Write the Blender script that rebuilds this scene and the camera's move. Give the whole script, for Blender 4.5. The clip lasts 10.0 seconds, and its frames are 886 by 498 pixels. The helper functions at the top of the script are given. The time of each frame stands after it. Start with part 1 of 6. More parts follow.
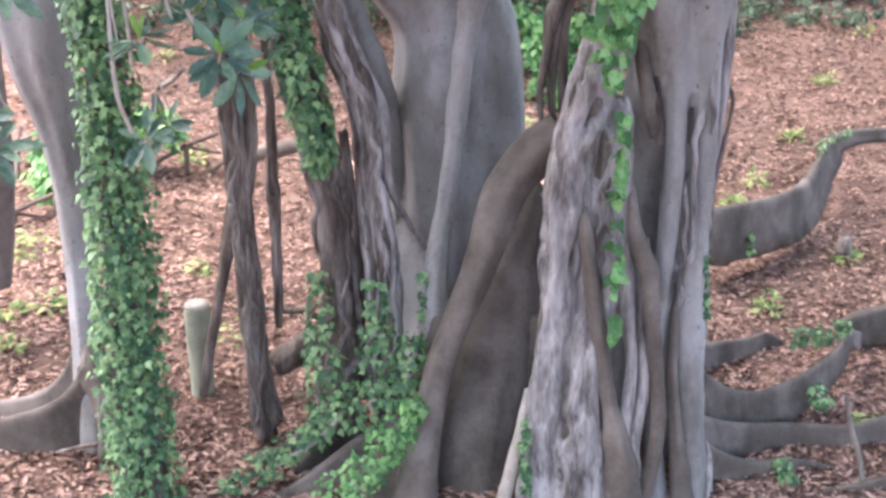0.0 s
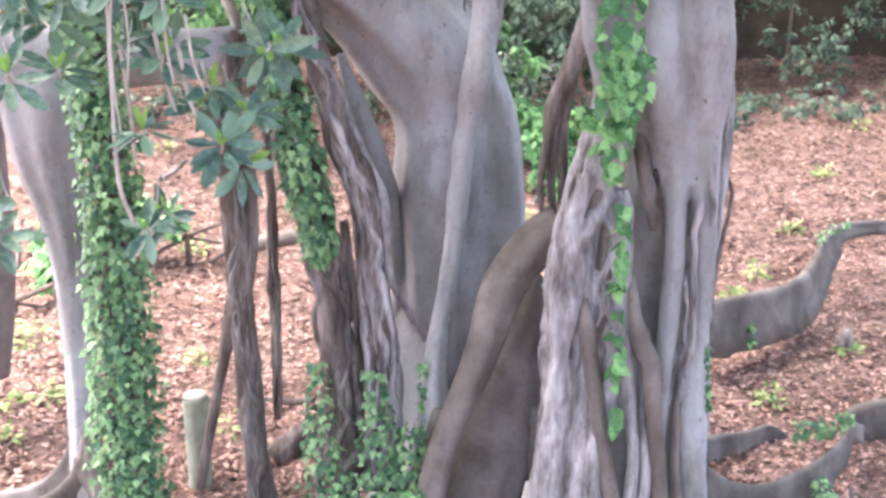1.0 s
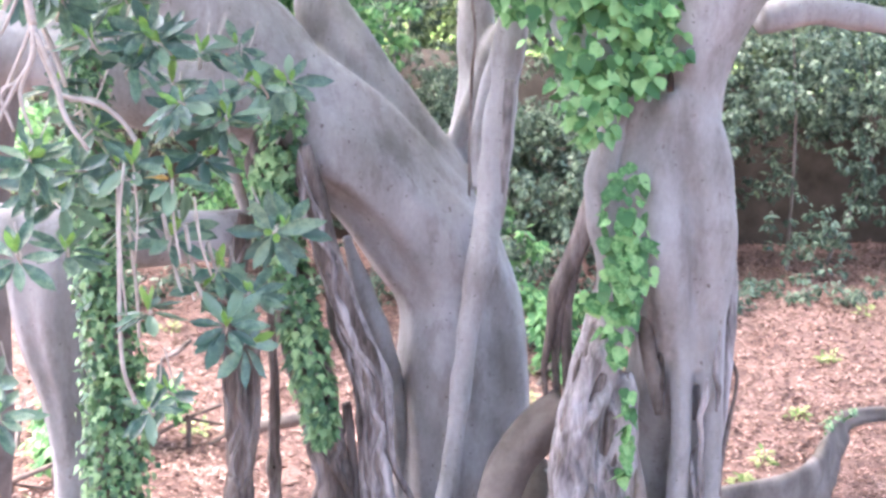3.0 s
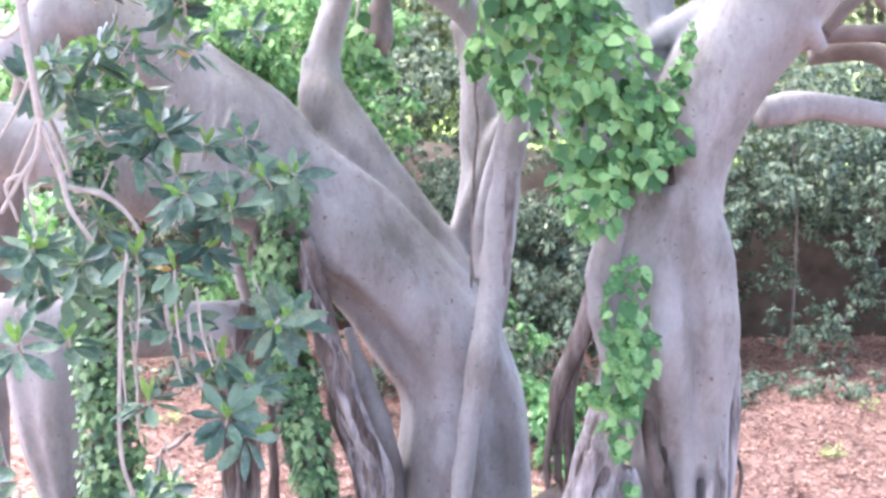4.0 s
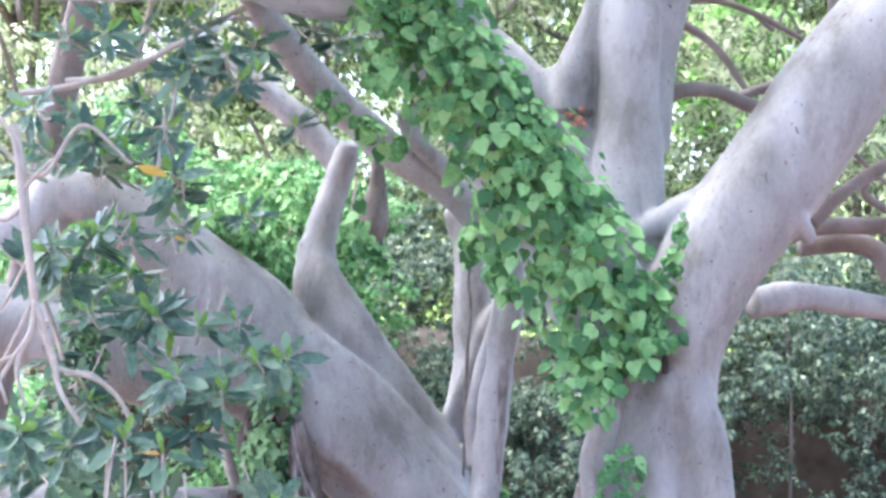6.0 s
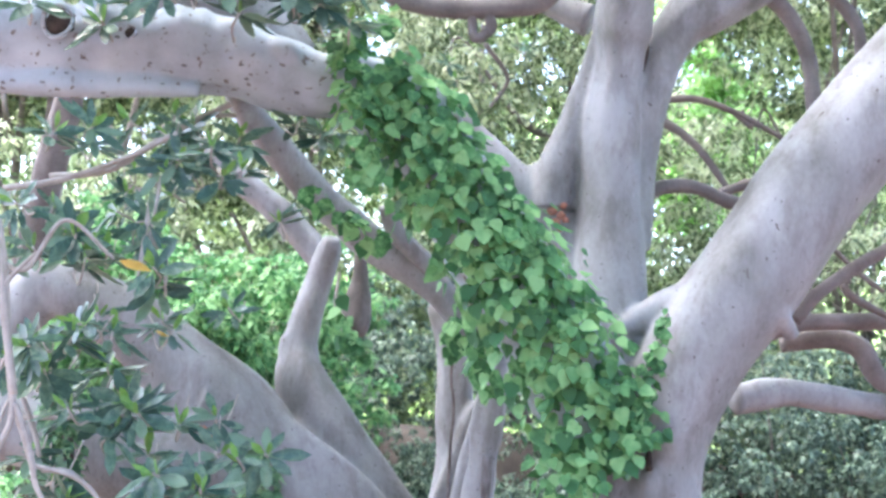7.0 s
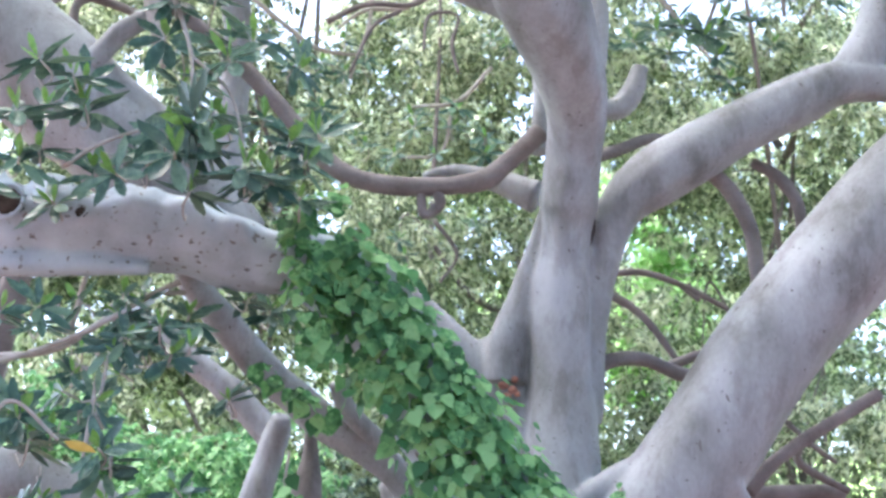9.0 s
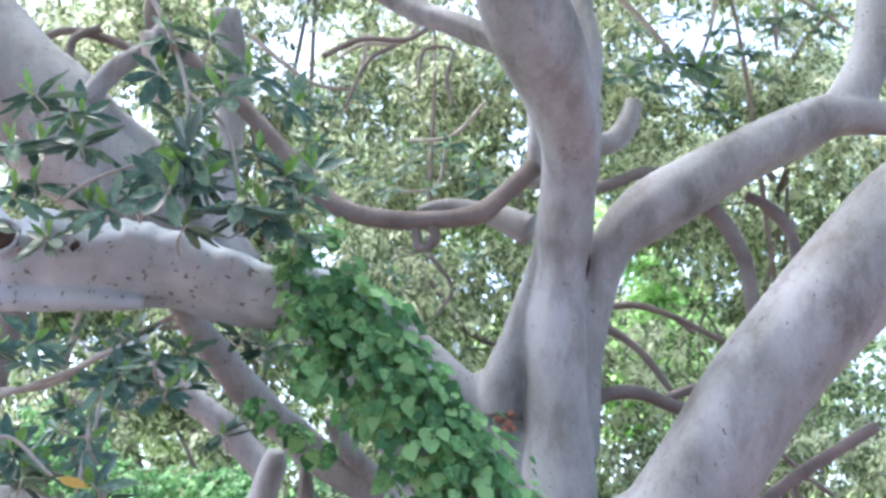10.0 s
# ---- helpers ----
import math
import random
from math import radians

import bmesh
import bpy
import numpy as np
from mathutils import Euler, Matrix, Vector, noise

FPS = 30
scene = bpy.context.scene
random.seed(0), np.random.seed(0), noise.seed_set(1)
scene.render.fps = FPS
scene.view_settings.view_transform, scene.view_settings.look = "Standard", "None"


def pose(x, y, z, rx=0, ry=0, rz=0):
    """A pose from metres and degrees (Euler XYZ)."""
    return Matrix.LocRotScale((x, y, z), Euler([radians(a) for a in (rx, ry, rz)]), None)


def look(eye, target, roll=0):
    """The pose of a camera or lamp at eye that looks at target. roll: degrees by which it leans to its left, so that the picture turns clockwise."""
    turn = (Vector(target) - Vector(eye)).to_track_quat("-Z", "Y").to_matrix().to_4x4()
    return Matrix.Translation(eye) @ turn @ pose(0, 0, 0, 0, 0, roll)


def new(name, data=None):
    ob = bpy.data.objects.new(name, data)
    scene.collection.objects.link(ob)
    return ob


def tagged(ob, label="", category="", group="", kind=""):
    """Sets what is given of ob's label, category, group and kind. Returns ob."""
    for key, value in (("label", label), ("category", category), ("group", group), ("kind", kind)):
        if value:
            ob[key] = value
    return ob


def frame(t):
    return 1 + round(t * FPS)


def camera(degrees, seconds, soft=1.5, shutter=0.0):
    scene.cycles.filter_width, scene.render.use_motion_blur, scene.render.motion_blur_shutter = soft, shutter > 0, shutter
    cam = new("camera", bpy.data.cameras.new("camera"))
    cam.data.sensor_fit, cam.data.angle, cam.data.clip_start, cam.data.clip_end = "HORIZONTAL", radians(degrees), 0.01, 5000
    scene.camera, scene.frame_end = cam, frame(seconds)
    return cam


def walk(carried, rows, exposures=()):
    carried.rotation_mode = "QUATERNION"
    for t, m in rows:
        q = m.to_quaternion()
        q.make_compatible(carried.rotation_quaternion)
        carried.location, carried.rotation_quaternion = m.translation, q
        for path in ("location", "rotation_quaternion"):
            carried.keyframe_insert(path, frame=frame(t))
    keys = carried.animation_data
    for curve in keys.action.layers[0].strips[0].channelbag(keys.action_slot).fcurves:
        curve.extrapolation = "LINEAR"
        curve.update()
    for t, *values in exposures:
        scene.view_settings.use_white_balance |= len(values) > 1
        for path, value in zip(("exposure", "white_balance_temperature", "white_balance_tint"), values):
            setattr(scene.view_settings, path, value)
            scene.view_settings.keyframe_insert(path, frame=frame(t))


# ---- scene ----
EYE = 4.6
cam = camera(37.67, 10.0, soft=3.0)
# time, yaw, pitch, roll of a camera that turns on one spot
ROWS = [
    (0.0, 0, -20.0, 0),
    (0.5, 0.01, -18.14, 0.09),
    (1.0, 0.02, -15.99, 0.15),
    (1.5, 0.04, -13.98, 0.24),
    (2.0, 0.09, -11.85, 0.37),
    (2.5, 0.17, -9.93, 0.48),
    (4.0, 0.39, -3.92, 0.76),
    (4.5, 0.43, -1.94, 0.92),
    (5.0, 0.43, 0.23, 1.1),
    (5.5, 0.39, 2.24, 1.24),
    (7.0, -0.42, 8.51, 1.4),
    (7.5, -0.98, 10.63, 1.15),
    (8.0, -1.61, 12.87, 0.86),
    (8.5, -2.12, 14.73, 0.59),
    (9.0, -2.53, 16.25, 0.31),
    (9.5, -2.71, 17.16, 0.11),
    (10.0, -2.75, 17.74, 0.06),
]
walk(cam, [(t, pose(0, 0, EYE, 90 + pitch, 0, yaw) @ pose(0, 0, 0, 0, 0, roll)) for t, yaw, pitch, roll in ROWS],
     exposures=[(0.0, 2.35, 6850, 18), (0.5, 2.85, 6900, 20), (1.0, 2.85, 6850, 20), (2.5, 2.95, 6600, 22), (4.0, 3.0, 6450, 25), (5.5, 2.85, 6150, 20), (7.5, 2.5, 6050, 15), (10.0, 2.1, 6000, 15)])

# ---- world and sun ----
world = bpy.data.worlds.new("sky")
scene.world = world
world.use_nodes = True
wn = world.node_tree.nodes
sky = wn.new("ShaderNodeTexSky")
sky.sky_type, sky.sun_disc = "NISHITA", False
sky.sun_elevation, sky.sun_rotation = radians(64), radians(-68)
sky.dust_density, sky.air_density = 4.0, 1.0
world.node_tree.links.new(sky.outputs[0], wn["Background"].inputs[0])
wn["Background"].inputs[1].default_value = 0.2
sun_data = bpy.data.lights.new("sun", "SUN")
sun_data.energy, sun_data.angle, sun_data.color = 3.2, radians(40), (1.0, 0.975, 0.94)
sun = new("sun", sun_data)
sun.matrix_world = look((0, 0, 20), (5.0, 2.0, 20 - 11))


# ---- materials ----
def material(name, colors, scale=6.0, rough=0.8, bump=0.3, stretch=(1, 1, 1), fine=60.0, spots=None, island=0.0, leafy=0.0, obj_random=0.0, coords="Object", grain=0.35, streak=0.0, edge=0.2, pits=0.0, stain=None):
    """Noise at two scales between colours, with a fine relief; leafy: share of light let through."""
    m = bpy.data.materials.new(name)
    m.use_nodes = True
    n, l = m.node_tree.nodes, m.node_tree.links
    bsdf = n["Principled BSDF"]
    bsdf.inputs["Roughness"].default_value = rough
    tc, mp = n.new("ShaderNodeTexCoord"), n.new("ShaderNodeMapping")
    mp.inputs["Scale"].default_value = stretch
    l.new(tc.outputs[coords], mp.inputs[0])
    big, small = n.new("ShaderNodeTexNoise"), n.new("ShaderNodeTexNoise")
    big.inputs["Scale"].default_value, small.inputs["Scale"].default_value = scale, fine
    big.inputs["Detail"].default_value, small.inputs["Detail"].default_value = 5, 4
    l.new(mp.outputs[0], big.inputs[0]), l.new(mp.outputs[0], small.inputs[0])
    ramp = n.new("ShaderNodeValToRGB")
    el = ramp.color_ramp.elements
    el[0].position, el[1].position = 0.5 - edge, 0.5 + edge
    el[0].color, el[1].color = (*colors[0], 1), (*colors[-1], 1)
    for i, c in enumerate(colors[1:-1]):
        e = el.new(0.5 - edge + 2 * edge * (i + 1) / (len(colors) - 1))
        e.color = (*c, 1)
    add = n.new("ShaderNodeMath")
    add.operation = "MULTIPLY_ADD"
    l.new(small.outputs[0], add.inputs[0])
    add.inputs[1].default_value = grain
    sub = n.new("ShaderNodeMath")
    sub.operation = "ADD"
    l.new(big.outputs[0], sub.inputs[0])
    sub.inputs[1].default_value = -grain / 2
    l.new(sub.outputs[0], add.inputs[2])
    value = add.outputs[0]
    if streak:
        m2, run, acc = n.new("ShaderNodeMapping"), n.new("ShaderNodeTexNoise"), n.new("ShaderNodeMath")
        m2.inputs["Scale"].default_value = (2.6, 2.6, 1.1)
        run.inputs["Scale"].default_value, run.inputs["Detail"].default_value = 1.3, 4
        l.new(tc.outputs[coords], m2.inputs[0]), l.new(m2.outputs[0], run.inputs[0])
        acc.operation = "MULTIPLY_ADD"
        l.new(run.outputs[0], acc.inputs[0])
        acc.inputs[1].default_value = streak
        sh = n.new("ShaderNodeMath")
        sh.operation = "ADD"
        l.new(value, sh.inputs[0])
        sh.inputs[1].default_value = -streak / 2
        l.new(sh.outputs[0], acc.inputs[2])
        value = acc.outputs[0]
    if island or obj_random:
        src = n.new("ShaderNodeNewGeometry").outputs["Random Per Island"] if island else n.new("ShaderNodeObjectInfo").outputs["Random"]
        k = island or obj_random
        mul, mix = n.new("ShaderNodeMath"), n.new("ShaderNodeMath")
        mul.operation, mix.operation = "MULTIPLY_ADD", "ADD"
        l.new(src, mul.inputs[0])
        mul.inputs[1].default_value, mul.inputs[2].default_value = k, -k / 2
        l.new(mul.outputs[0], mix.inputs[0]), l.new(value, mix.inputs[1])
        value = mix.outputs[0]
    l.new(value, ramp.inputs[0])
    color = ramp.outputs[0]
    if spots:
        size, dark, amount = spots
        vor = n.new("ShaderNodeTexNoise")
        vor.inputs["Scale"].default_value, vor.inputs["Detail"].default_value = size, 2
        l.new(mp.outputs[0], vor.inputs[0])
        r2 = n.new("ShaderNodeValToRGB")
        r2.color_ramp.elements[0].position, r2.color_ramp.elements[1].position = 1 - amount, 1 - amount + 0.05
        l.new(vor.outputs[0], r2.inputs[0])
        mc = n.new("ShaderNodeMix")
        mc.data_type = "RGBA"
        l.new(r2.outputs[0], mc.inputs[0]), l.new(color, mc.inputs[6])
        mc.inputs[7].default_value = (*dark, 1)
        color = mc.outputs[2]
    if stain:
        m3, blot, r3, mx = n.new("ShaderNodeMapping"), n.new("ShaderNodeTexNoise"), n.new("ShaderNodeValToRGB"), n.new("ShaderNodeMix")
        m3.inputs["Scale"].default_value = (1.9, 1.9, 0.8)
        blot.inputs["Scale"].default_value, blot.inputs["Detail"].default_value, blot.inputs["Roughness"].default_value = 3.0, 8, 0.66
        r3.color_ramp.elements[0].position, r3.color_ramp.elements[1].position = 0.5, 0.61
        r3.color_ramp.elements[1].color = (0.8, 0.8, 0.8, 1)
        l.new(tc.outputs[coords], m3.inputs[0]), l.new(m3.outputs[0], blot.inputs[0]), l.new(blot.outputs[0], r3.inputs[0])
        mx.data_type, mx.blend_type = "RGBA", "MULTIPLY"
        l.new(r3.outputs[0], mx.inputs[0]), l.new(color, mx.inputs[6])
        mx.inputs[7].default_value = (*stain, 1)
        color = mx.outputs[2]
    if pits:
        m4, cell, near, some, both, mp2 = n.new("ShaderNodeMapping"), n.new("ShaderNodeTexVoronoi"), n.new("ShaderNodeMath"), n.new("ShaderNodeMath"), n.new("ShaderNodeMath"), n.new("ShaderNodeMix")
        m4.inputs["Scale"].default_value = (1.0, 1.0, 1.9)
        cell.inputs["Scale"].default_value = 11
        l.new(tc.outputs[coords], m4.inputs[0]), l.new(m4.outputs[0], cell.inputs[0])
        near.operation, some.operation, both.operation = "LESS_THAN", "MULTIPLY", "MULTIPLY"
        sep = n.new("ShaderNodeSeparateColor")
        l.new(cell.outputs["Color"], sep.inputs[0])
        l.new(sep.outputs[0], some.inputs[0])
        some.inputs[1].default_value = pits
        l.new(cell.outputs["Distance"], near.inputs[0]), l.new(some.outputs[0], near.inputs[1])
        l.new(near.outputs[0], both.inputs[0])
        both.inputs[1].default_value = 0.75
        mp2.data_type = "RGBA"
        l.new(both.outputs[0], mp2.inputs[0]), l.new(color, mp2.inputs[6])
        mp2.inputs[7].default_value = (0.085, 0.075, 0.075, 1)
        color = mp2.outputs[2]
    l.new(color, bsdf.inputs["Base Color"])
    if bump:
        b = n.new("ShaderNodeBump")
        b.inputs["Strength"].default_value, b.inputs["Distance"].default_value = bump, 0.02
        l.new(value if not (island or obj_random) else add.outputs[0], b.inputs["Height"])
        l.new(b.outputs[0], bsdf.inputs["Normal"])
    if leafy:
        tr, ms = n.new("ShaderNodeBsdfTranslucent"), n.new("ShaderNodeMixShader")
        l.new(color, tr.inputs[0])
        ms.inputs[0].default_value = leafy
        l.new(bsdf.outputs[0], ms.inputs[1]), l.new(tr.outputs[0], ms.inputs[2])
        l.new(ms.outputs[0], n["Material Output"].inputs[0])
    return m


BARK = material("smooth grey bark", [(0.18, 0.18, 0.178), (0.285, 0.288, 0.295), (0.395, 0.405, 0.425)], 2.2, 0.75, 0.35, (1, 1, 0.6), 40, (26, (0.14, 0.125, 0.12), 0.3), grain=0.2, streak=0.2, edge=0.2, pits=0.13, stain=(0.72, 0.69, 0.67))
PALE = material("pale knobbly bark", [(0.305, 0.35, 0.40), (0.43, 0.50, 0.57), (0.535, 0.61, 0.68)], 3, 0.75, 0.3, (1, 1, 1), 50, (20, (0.2, 0.18, 0.18), 0.36), grain=0.15, streak=0.25, pits=0.2)
ROUGH = material("fissured grey root bark", [(0.07, 0.062, 0.062), (0.24, 0.228, 0.235), (0.44, 0.425, 0.44)], 11, 0.85, 1.0, (1, 1, 0.22), 60)
DARK = material("dark brown root bark", [(0.045, 0.036, 0.032), (0.125, 0.10, 0.09), (0.29, 0.255, 0.245)], 10, 0.9, 0.8, (1, 1, 0.2), 70)
BRAID = material("weathered braided root", [(0.055, 0.045, 0.04), (0.15, 0.128, 0.12), (0.31, 0.285, 0.28)], 10, 0.9, 0.8, (1, 1, 0.2), 70)
ROOT = material("brown buttress bark", [(0.075, 0.064, 0.057), (0.132, 0.115, 0.105), (0.215, 0.19, 0.177)], 2.5, 0.85, 0.35, (1, 1, 1), 30, grain=0.2, streak=0.4, stain=(0.7, 0.68, 0.66))
TWIG = material("pale twig bark", [(0.33, 0.30, 0.27), (0.5, 0.47, 0.44)], 12, 0.8, 0.2)
BRANCH = material("brown grey branch bark", [(0.13, 0.11, 0.10), (0.24, 0.21, 0.20)], 5, 0.85, 0.4)
SCAR = material("orange wound wood", [(0.16, 0.075, 0.055), (0.50, 0.23, 0.16)], 25, 0.9, 0.8)
# Near-black brown that paints the shade inside slits and knots.
HOLLOW_SHADE = material("hollow wood darkened for shade", [(0.02, 0.016, 0.014), (0.09, 0.07, 0.06)], 12, 0.95, 0.5)
GROUND = material("pinkish litter soil", [(0.10, 0.06, 0.048), (0.18, 0.112, 0.095), (0.27, 0.18, 0.155)], 3.0, 0.95, 0.6, (1, 1, 1), 30)
LITTER = material("fallen leaves", [(0.085, 0.046, 0.037), (0.285, 0.163, 0.132), (0.48, 0.325, 0.275)], 2.0, 0.8, 0.0, fine=20, island=0.75)
IVY = material("ivy leaf", [(0.04, 0.12, 0.06), (0.11, 0.25, 0.11), (0.27, 0.46, 0.22)], 4, 0.45, 0.0, fine=20, island=0.6, leafy=0.25)
IVY_ONE = material("single ivy leaf", [(0.04, 0.12, 0.06), (0.11, 0.25, 0.11), (0.27, 0.46, 0.22)], 4, 0.45, 0.0, fine=20, obj_random=0.6, leafy=0.25)
HEART = material("heart vine leaf", [(0.048, 0.165, 0.06), (0.135, 0.35, 0.125), (0.27, 0.52, 0.215)], 3, 0.62, 0.0, fine=20, island=0.6, leafy=0.3)
HEART_ONE = material("single heart leaf", [(0.048, 0.165, 0.06), (0.135, 0.35, 0.125), (0.27, 0.52, 0.215)], 3, 0.62, 0.0, fine=20, obj_random=0.6, leafy=0.3)
FIG = material("glossy fig leaf", [(0.055, 0.12, 0.095), (0.10, 0.19, 0.14), (0.185, 0.30, 0.205)], 5, 0.32, 0.0, fine=20, obj_random=0.6, leafy=0.18)
FIG_NEW = material("fresh fig leaf", [(0.14, 0.33, 0.08), (0.25, 0.45, 0.12)], 5, 0.35, 0.0, fine=20, leafy=0.3)
FIG_YELLOW = material("yellowed fig leaf", [(0.60, 0.36, 0.06), (0.70, 0.46, 0.10)], 5, 0.45, 0.0, leafy=0.25)
SHRUB = material("grey green shrub leaf", [(0.045, 0.085, 0.06), (0.095, 0.16, 0.11), (0.21, 0.30, 0.21)], 2, 0.5, 0.0, fine=10, island=0.7, leafy=0.25)
FERN = material("bright fern leaf", [(0.07, 0.22, 0.085), (0.16, 0.38, 0.15), (0.28, 0.52, 0.22)], 2, 0.6, 0.0, fine=10, island=0.7, leafy=0.35)
# Yellow-green foliage paled: strong sun and haze are put into the colour.
CANOPY = material("distant fig foliage paled for sun", [(0.15, 0.20, 0.115), (0.39, 0.46, 0.285), (0.72, 0.77, 0.56)], 0.8, 0.5, 0.0, fine=8, island=0.8, leafy=0.62)
WEED = material("pale seedling leaf", [(0.13, 0.22, 0.07), (0.26, 0.34, 0.13), (0.42, 0.48, 0.22)], 2, 0.6, 0.0, fine=10, island=0.7, leafy=0.3)
# Lime green brightened in the colour itself to look sunlit.
LIME = material("lime green leaf brightened for sun", [(0.28, 0.50, 0.16), (0.42, 0.66, 0.26), (0.60, 0.80, 0.42)], 1, 0.6, 0.0, fine=8, island=0.5, leafy=0.45)
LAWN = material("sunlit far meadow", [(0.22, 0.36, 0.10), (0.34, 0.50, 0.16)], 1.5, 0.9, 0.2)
# Earth colour kept dark to stand for the shade below the shrubs.
SHADE = material("earth darkened for shade", [(0.05, 0.04, 0.032), (0.11, 0.09, 0.075)], 3, 0.95, 0.4)
POST = material("weathered round post", [(0.22, 0.25, 0.19), (0.36, 0.38, 0.31)], 8, 0.85, 0.4)
RAIL = material("weathered fence wood", [(0.10, 0.075, 0.065), (0.22, 0.17, 0.15)], 9, 0.9, 0.4)


# ---- mesh helpers ----
class Shape:
    def __init__(self):
        self.v, self.f = [], []

    def tube(self, pts, lump=0.06, flutes=0.0, freq=2.5, flat=1.0, seed=0, ends=(True, True), step=None, along=0.8):
        """A rounded limb through (x, y, z, radius) points, with lumps and lengthwise flutes."""
        p = np.array(pts, float)
        q = np.vstack([2 * p[0] - p[1], p, 2 * p[-1] - p[-2]])
        rows = []
        for i in range(1, len(q) - 2):
            a, b, c, d = q[i - 1], q[i], q[i + 1], q[i + 2]
            n = max(2, int(np.linalg.norm((c - b)[:3]) / (step or max(0.025, 0.3 * min(b[3], c[3])))))
            for s in np.linspace(0, 1, n, endpoint=False):
                rows.append(0.5 * (2 * b + (c - a) * s + (2 * a - 5 * b + 4 * c - d) * s * s + (3 * b - a - 3 * c + d) * s ** 3))
        rows.append(p[-1])
        rows = np.array(rows)
        rows[:, 3] = np.maximum(rows[:, 3], 0.002)
        k = int(min(40, max(7, 2 * math.pi * rows[:, 3].max() / 0.03)))
        tang = np.gradient(rows[:, :3], axis=0)
        tang /= np.linalg.norm(tang, axis=1)[:, None] + 1e-9
        side = np.cross(tang[0], (0, 1, 0))
        if np.linalg.norm(side) < 0.1:
            side = np.cross(tang[0], (1, 0, 0))
        base, dist = len(self.v), 0.0
        for i, (c, t) in enumerate(zip(rows, tang)):
            side = side - t * np.dot(side, t)
            side /= np.linalg.norm(side)
            up = np.cross(t, side)
            if i:
                dist += np.linalg.norm(c[:3] - rows[i - 1][:3])
            for j in range(k):
                g = 2 * math.pi * j / k
                w = side * math.cos(g) + up * math.sin(g)
                w[1] *= flat
                h = 1.0
                if lump:
                    h += lump * noise.noise(Vector(c[:3] * freq + w * c[3] * freq + seed * 7.3)) * 2
                if flutes:
                    h += flutes * 2 * noise.noise(Vector((math.cos(g) * 2.2 + seed, math.sin(g) * 2.2, dist * along + seed * 3.1)))
                self.v.append(tuple(c[:3] + w * c[3] * h))
        n = len(rows)
        for i in range(n - 1):
            for j in range(k):
                a, b = base + i * k + j, base + i * k + (j + 1) % k
                self.f.append((a, b, b + k, a + k))
        if ends[0]:
            self.f.append(tuple(base + j for j in reversed(range(k))))
        if ends[1]:
            self.f.append(tuple(base + (n - 1) * k + j for j in range(k)))
        return self

    def strands(self, path, n, r, seed, wind=1.2, whole=False):
        """Thin roots that wind and fuse over the skin of an upright limb."""
        rng = np.random.default_rng(seed)
        p = np.array(path, float)
        s = np.concatenate([[0], np.cumsum(np.linalg.norm(np.diff(p[:, :3], axis=0), axis=1))])
        for k in range(n):
            lo, hi = sorted(rng.uniform(-0.2, 1.2, 2) * s[-1])
            lo, hi = max(0, min(lo, s[-1] - 0.5)), min(s[-1], max(hi, 0.6))
            if whole or hi - lo < 0.4:
                lo, hi = 0.0, s[-1]
            a, q, own = rng.uniform(0, 2 * math.pi), [], r * rng.uniform(0.55, 1.5)
            for d in np.arange(lo, hi, 0.13):
                c = [np.interp(d, s, p[:, i]) for i in range(4)]
                a += rng.normal(0, 0.28) * wind
                k2 = own * rng.uniform(0.75, 1.3)
                q.append((c[0] + math.cos(a) * c[3] * 1.0, c[1] - math.sin(a) * c[3] * 1.0, c[2], k2))
            if len(q) > 3:
                q[0], q[-1] = (*q[0][:3], r * 0.4), (*q[-1][:3], r * 0.4)
                self.tube(q, 0.12, 0.1, 8, seed=seed + k)
        return self

    def fin(self, ridge, drop, spread=2.2, seed=0, thin=1.0, tail=False):
        """A plank root: a rounded ridge (x, y, z, half thickness) with a wall that widens as it goes down."""
        p = np.array([(*q, 1.0)[:5] for q in ridge], float)
        if tail:
            go = (p[-1] - p[-2])[:3] * np.array((1, 1, 0))
            go /= np.linalg.norm(go) + 1e-9
            p = np.vstack([p, np.array([*(p[-1][:3] + go * 0.22 - np.array((0, 0, drop * p[-1][4] * 0.55))), p[-1][3] * 0.8, p[-1][4]]), np.array([*(p[-1][:3] + go * 0.45 - np.array((0, 0, drop * p[-1][4] * 1.15))), p[-1][3] * 0.5, p[-1][4]])])
        q = np.vstack([2 * p[0] - p[1], p, 2 * p[-1] - p[-2]])
        rows = []
        for i in range(1, len(q) - 2):
            a, b, c, d = q[i - 1], q[i], q[i + 1], q[i + 2]
            for s in np.linspace(0, 1, 9, endpoint=False):
                rows.append(0.5 * (2 * b + (c - a) * s + (2 * a - 5 * b + 4 * c - d) * s * s + (3 * b - a - 3 * c + d) * s ** 3))
        rows.append(p[-1])
        rows = np.array(rows)
        rows[:, 3] *= thin
        tang = np.gradient(rows[:, :3], axis=0)
        tang[:, 2] = 0
        tang /= np.linalg.norm(tang, axis=1)[:, None] + 1e-9
        prof = [(-spread, -1.0), (-spread * 0.62, -0.66), (-1.15, -0.33), (-0.95, -0.14), (-0.75, -0.05), (-0.3, 0.0)]
        prof += [(-a, b) for a, b in reversed(prof)]
        base, k = len(self.v), len(prof)
        for c, t in zip(rows, tang):
            out = np.array((t[1], -t[0], 0))
            for a, b in prof:
                h = 1 + 0.55 * noise.noise(Vector(c[:3] * 4 + np.array((a, b * 2, seed)))) + 0.3 * noise.noise(Vector(c[:3] * 11 + np.array((a, b * 3, seed))))
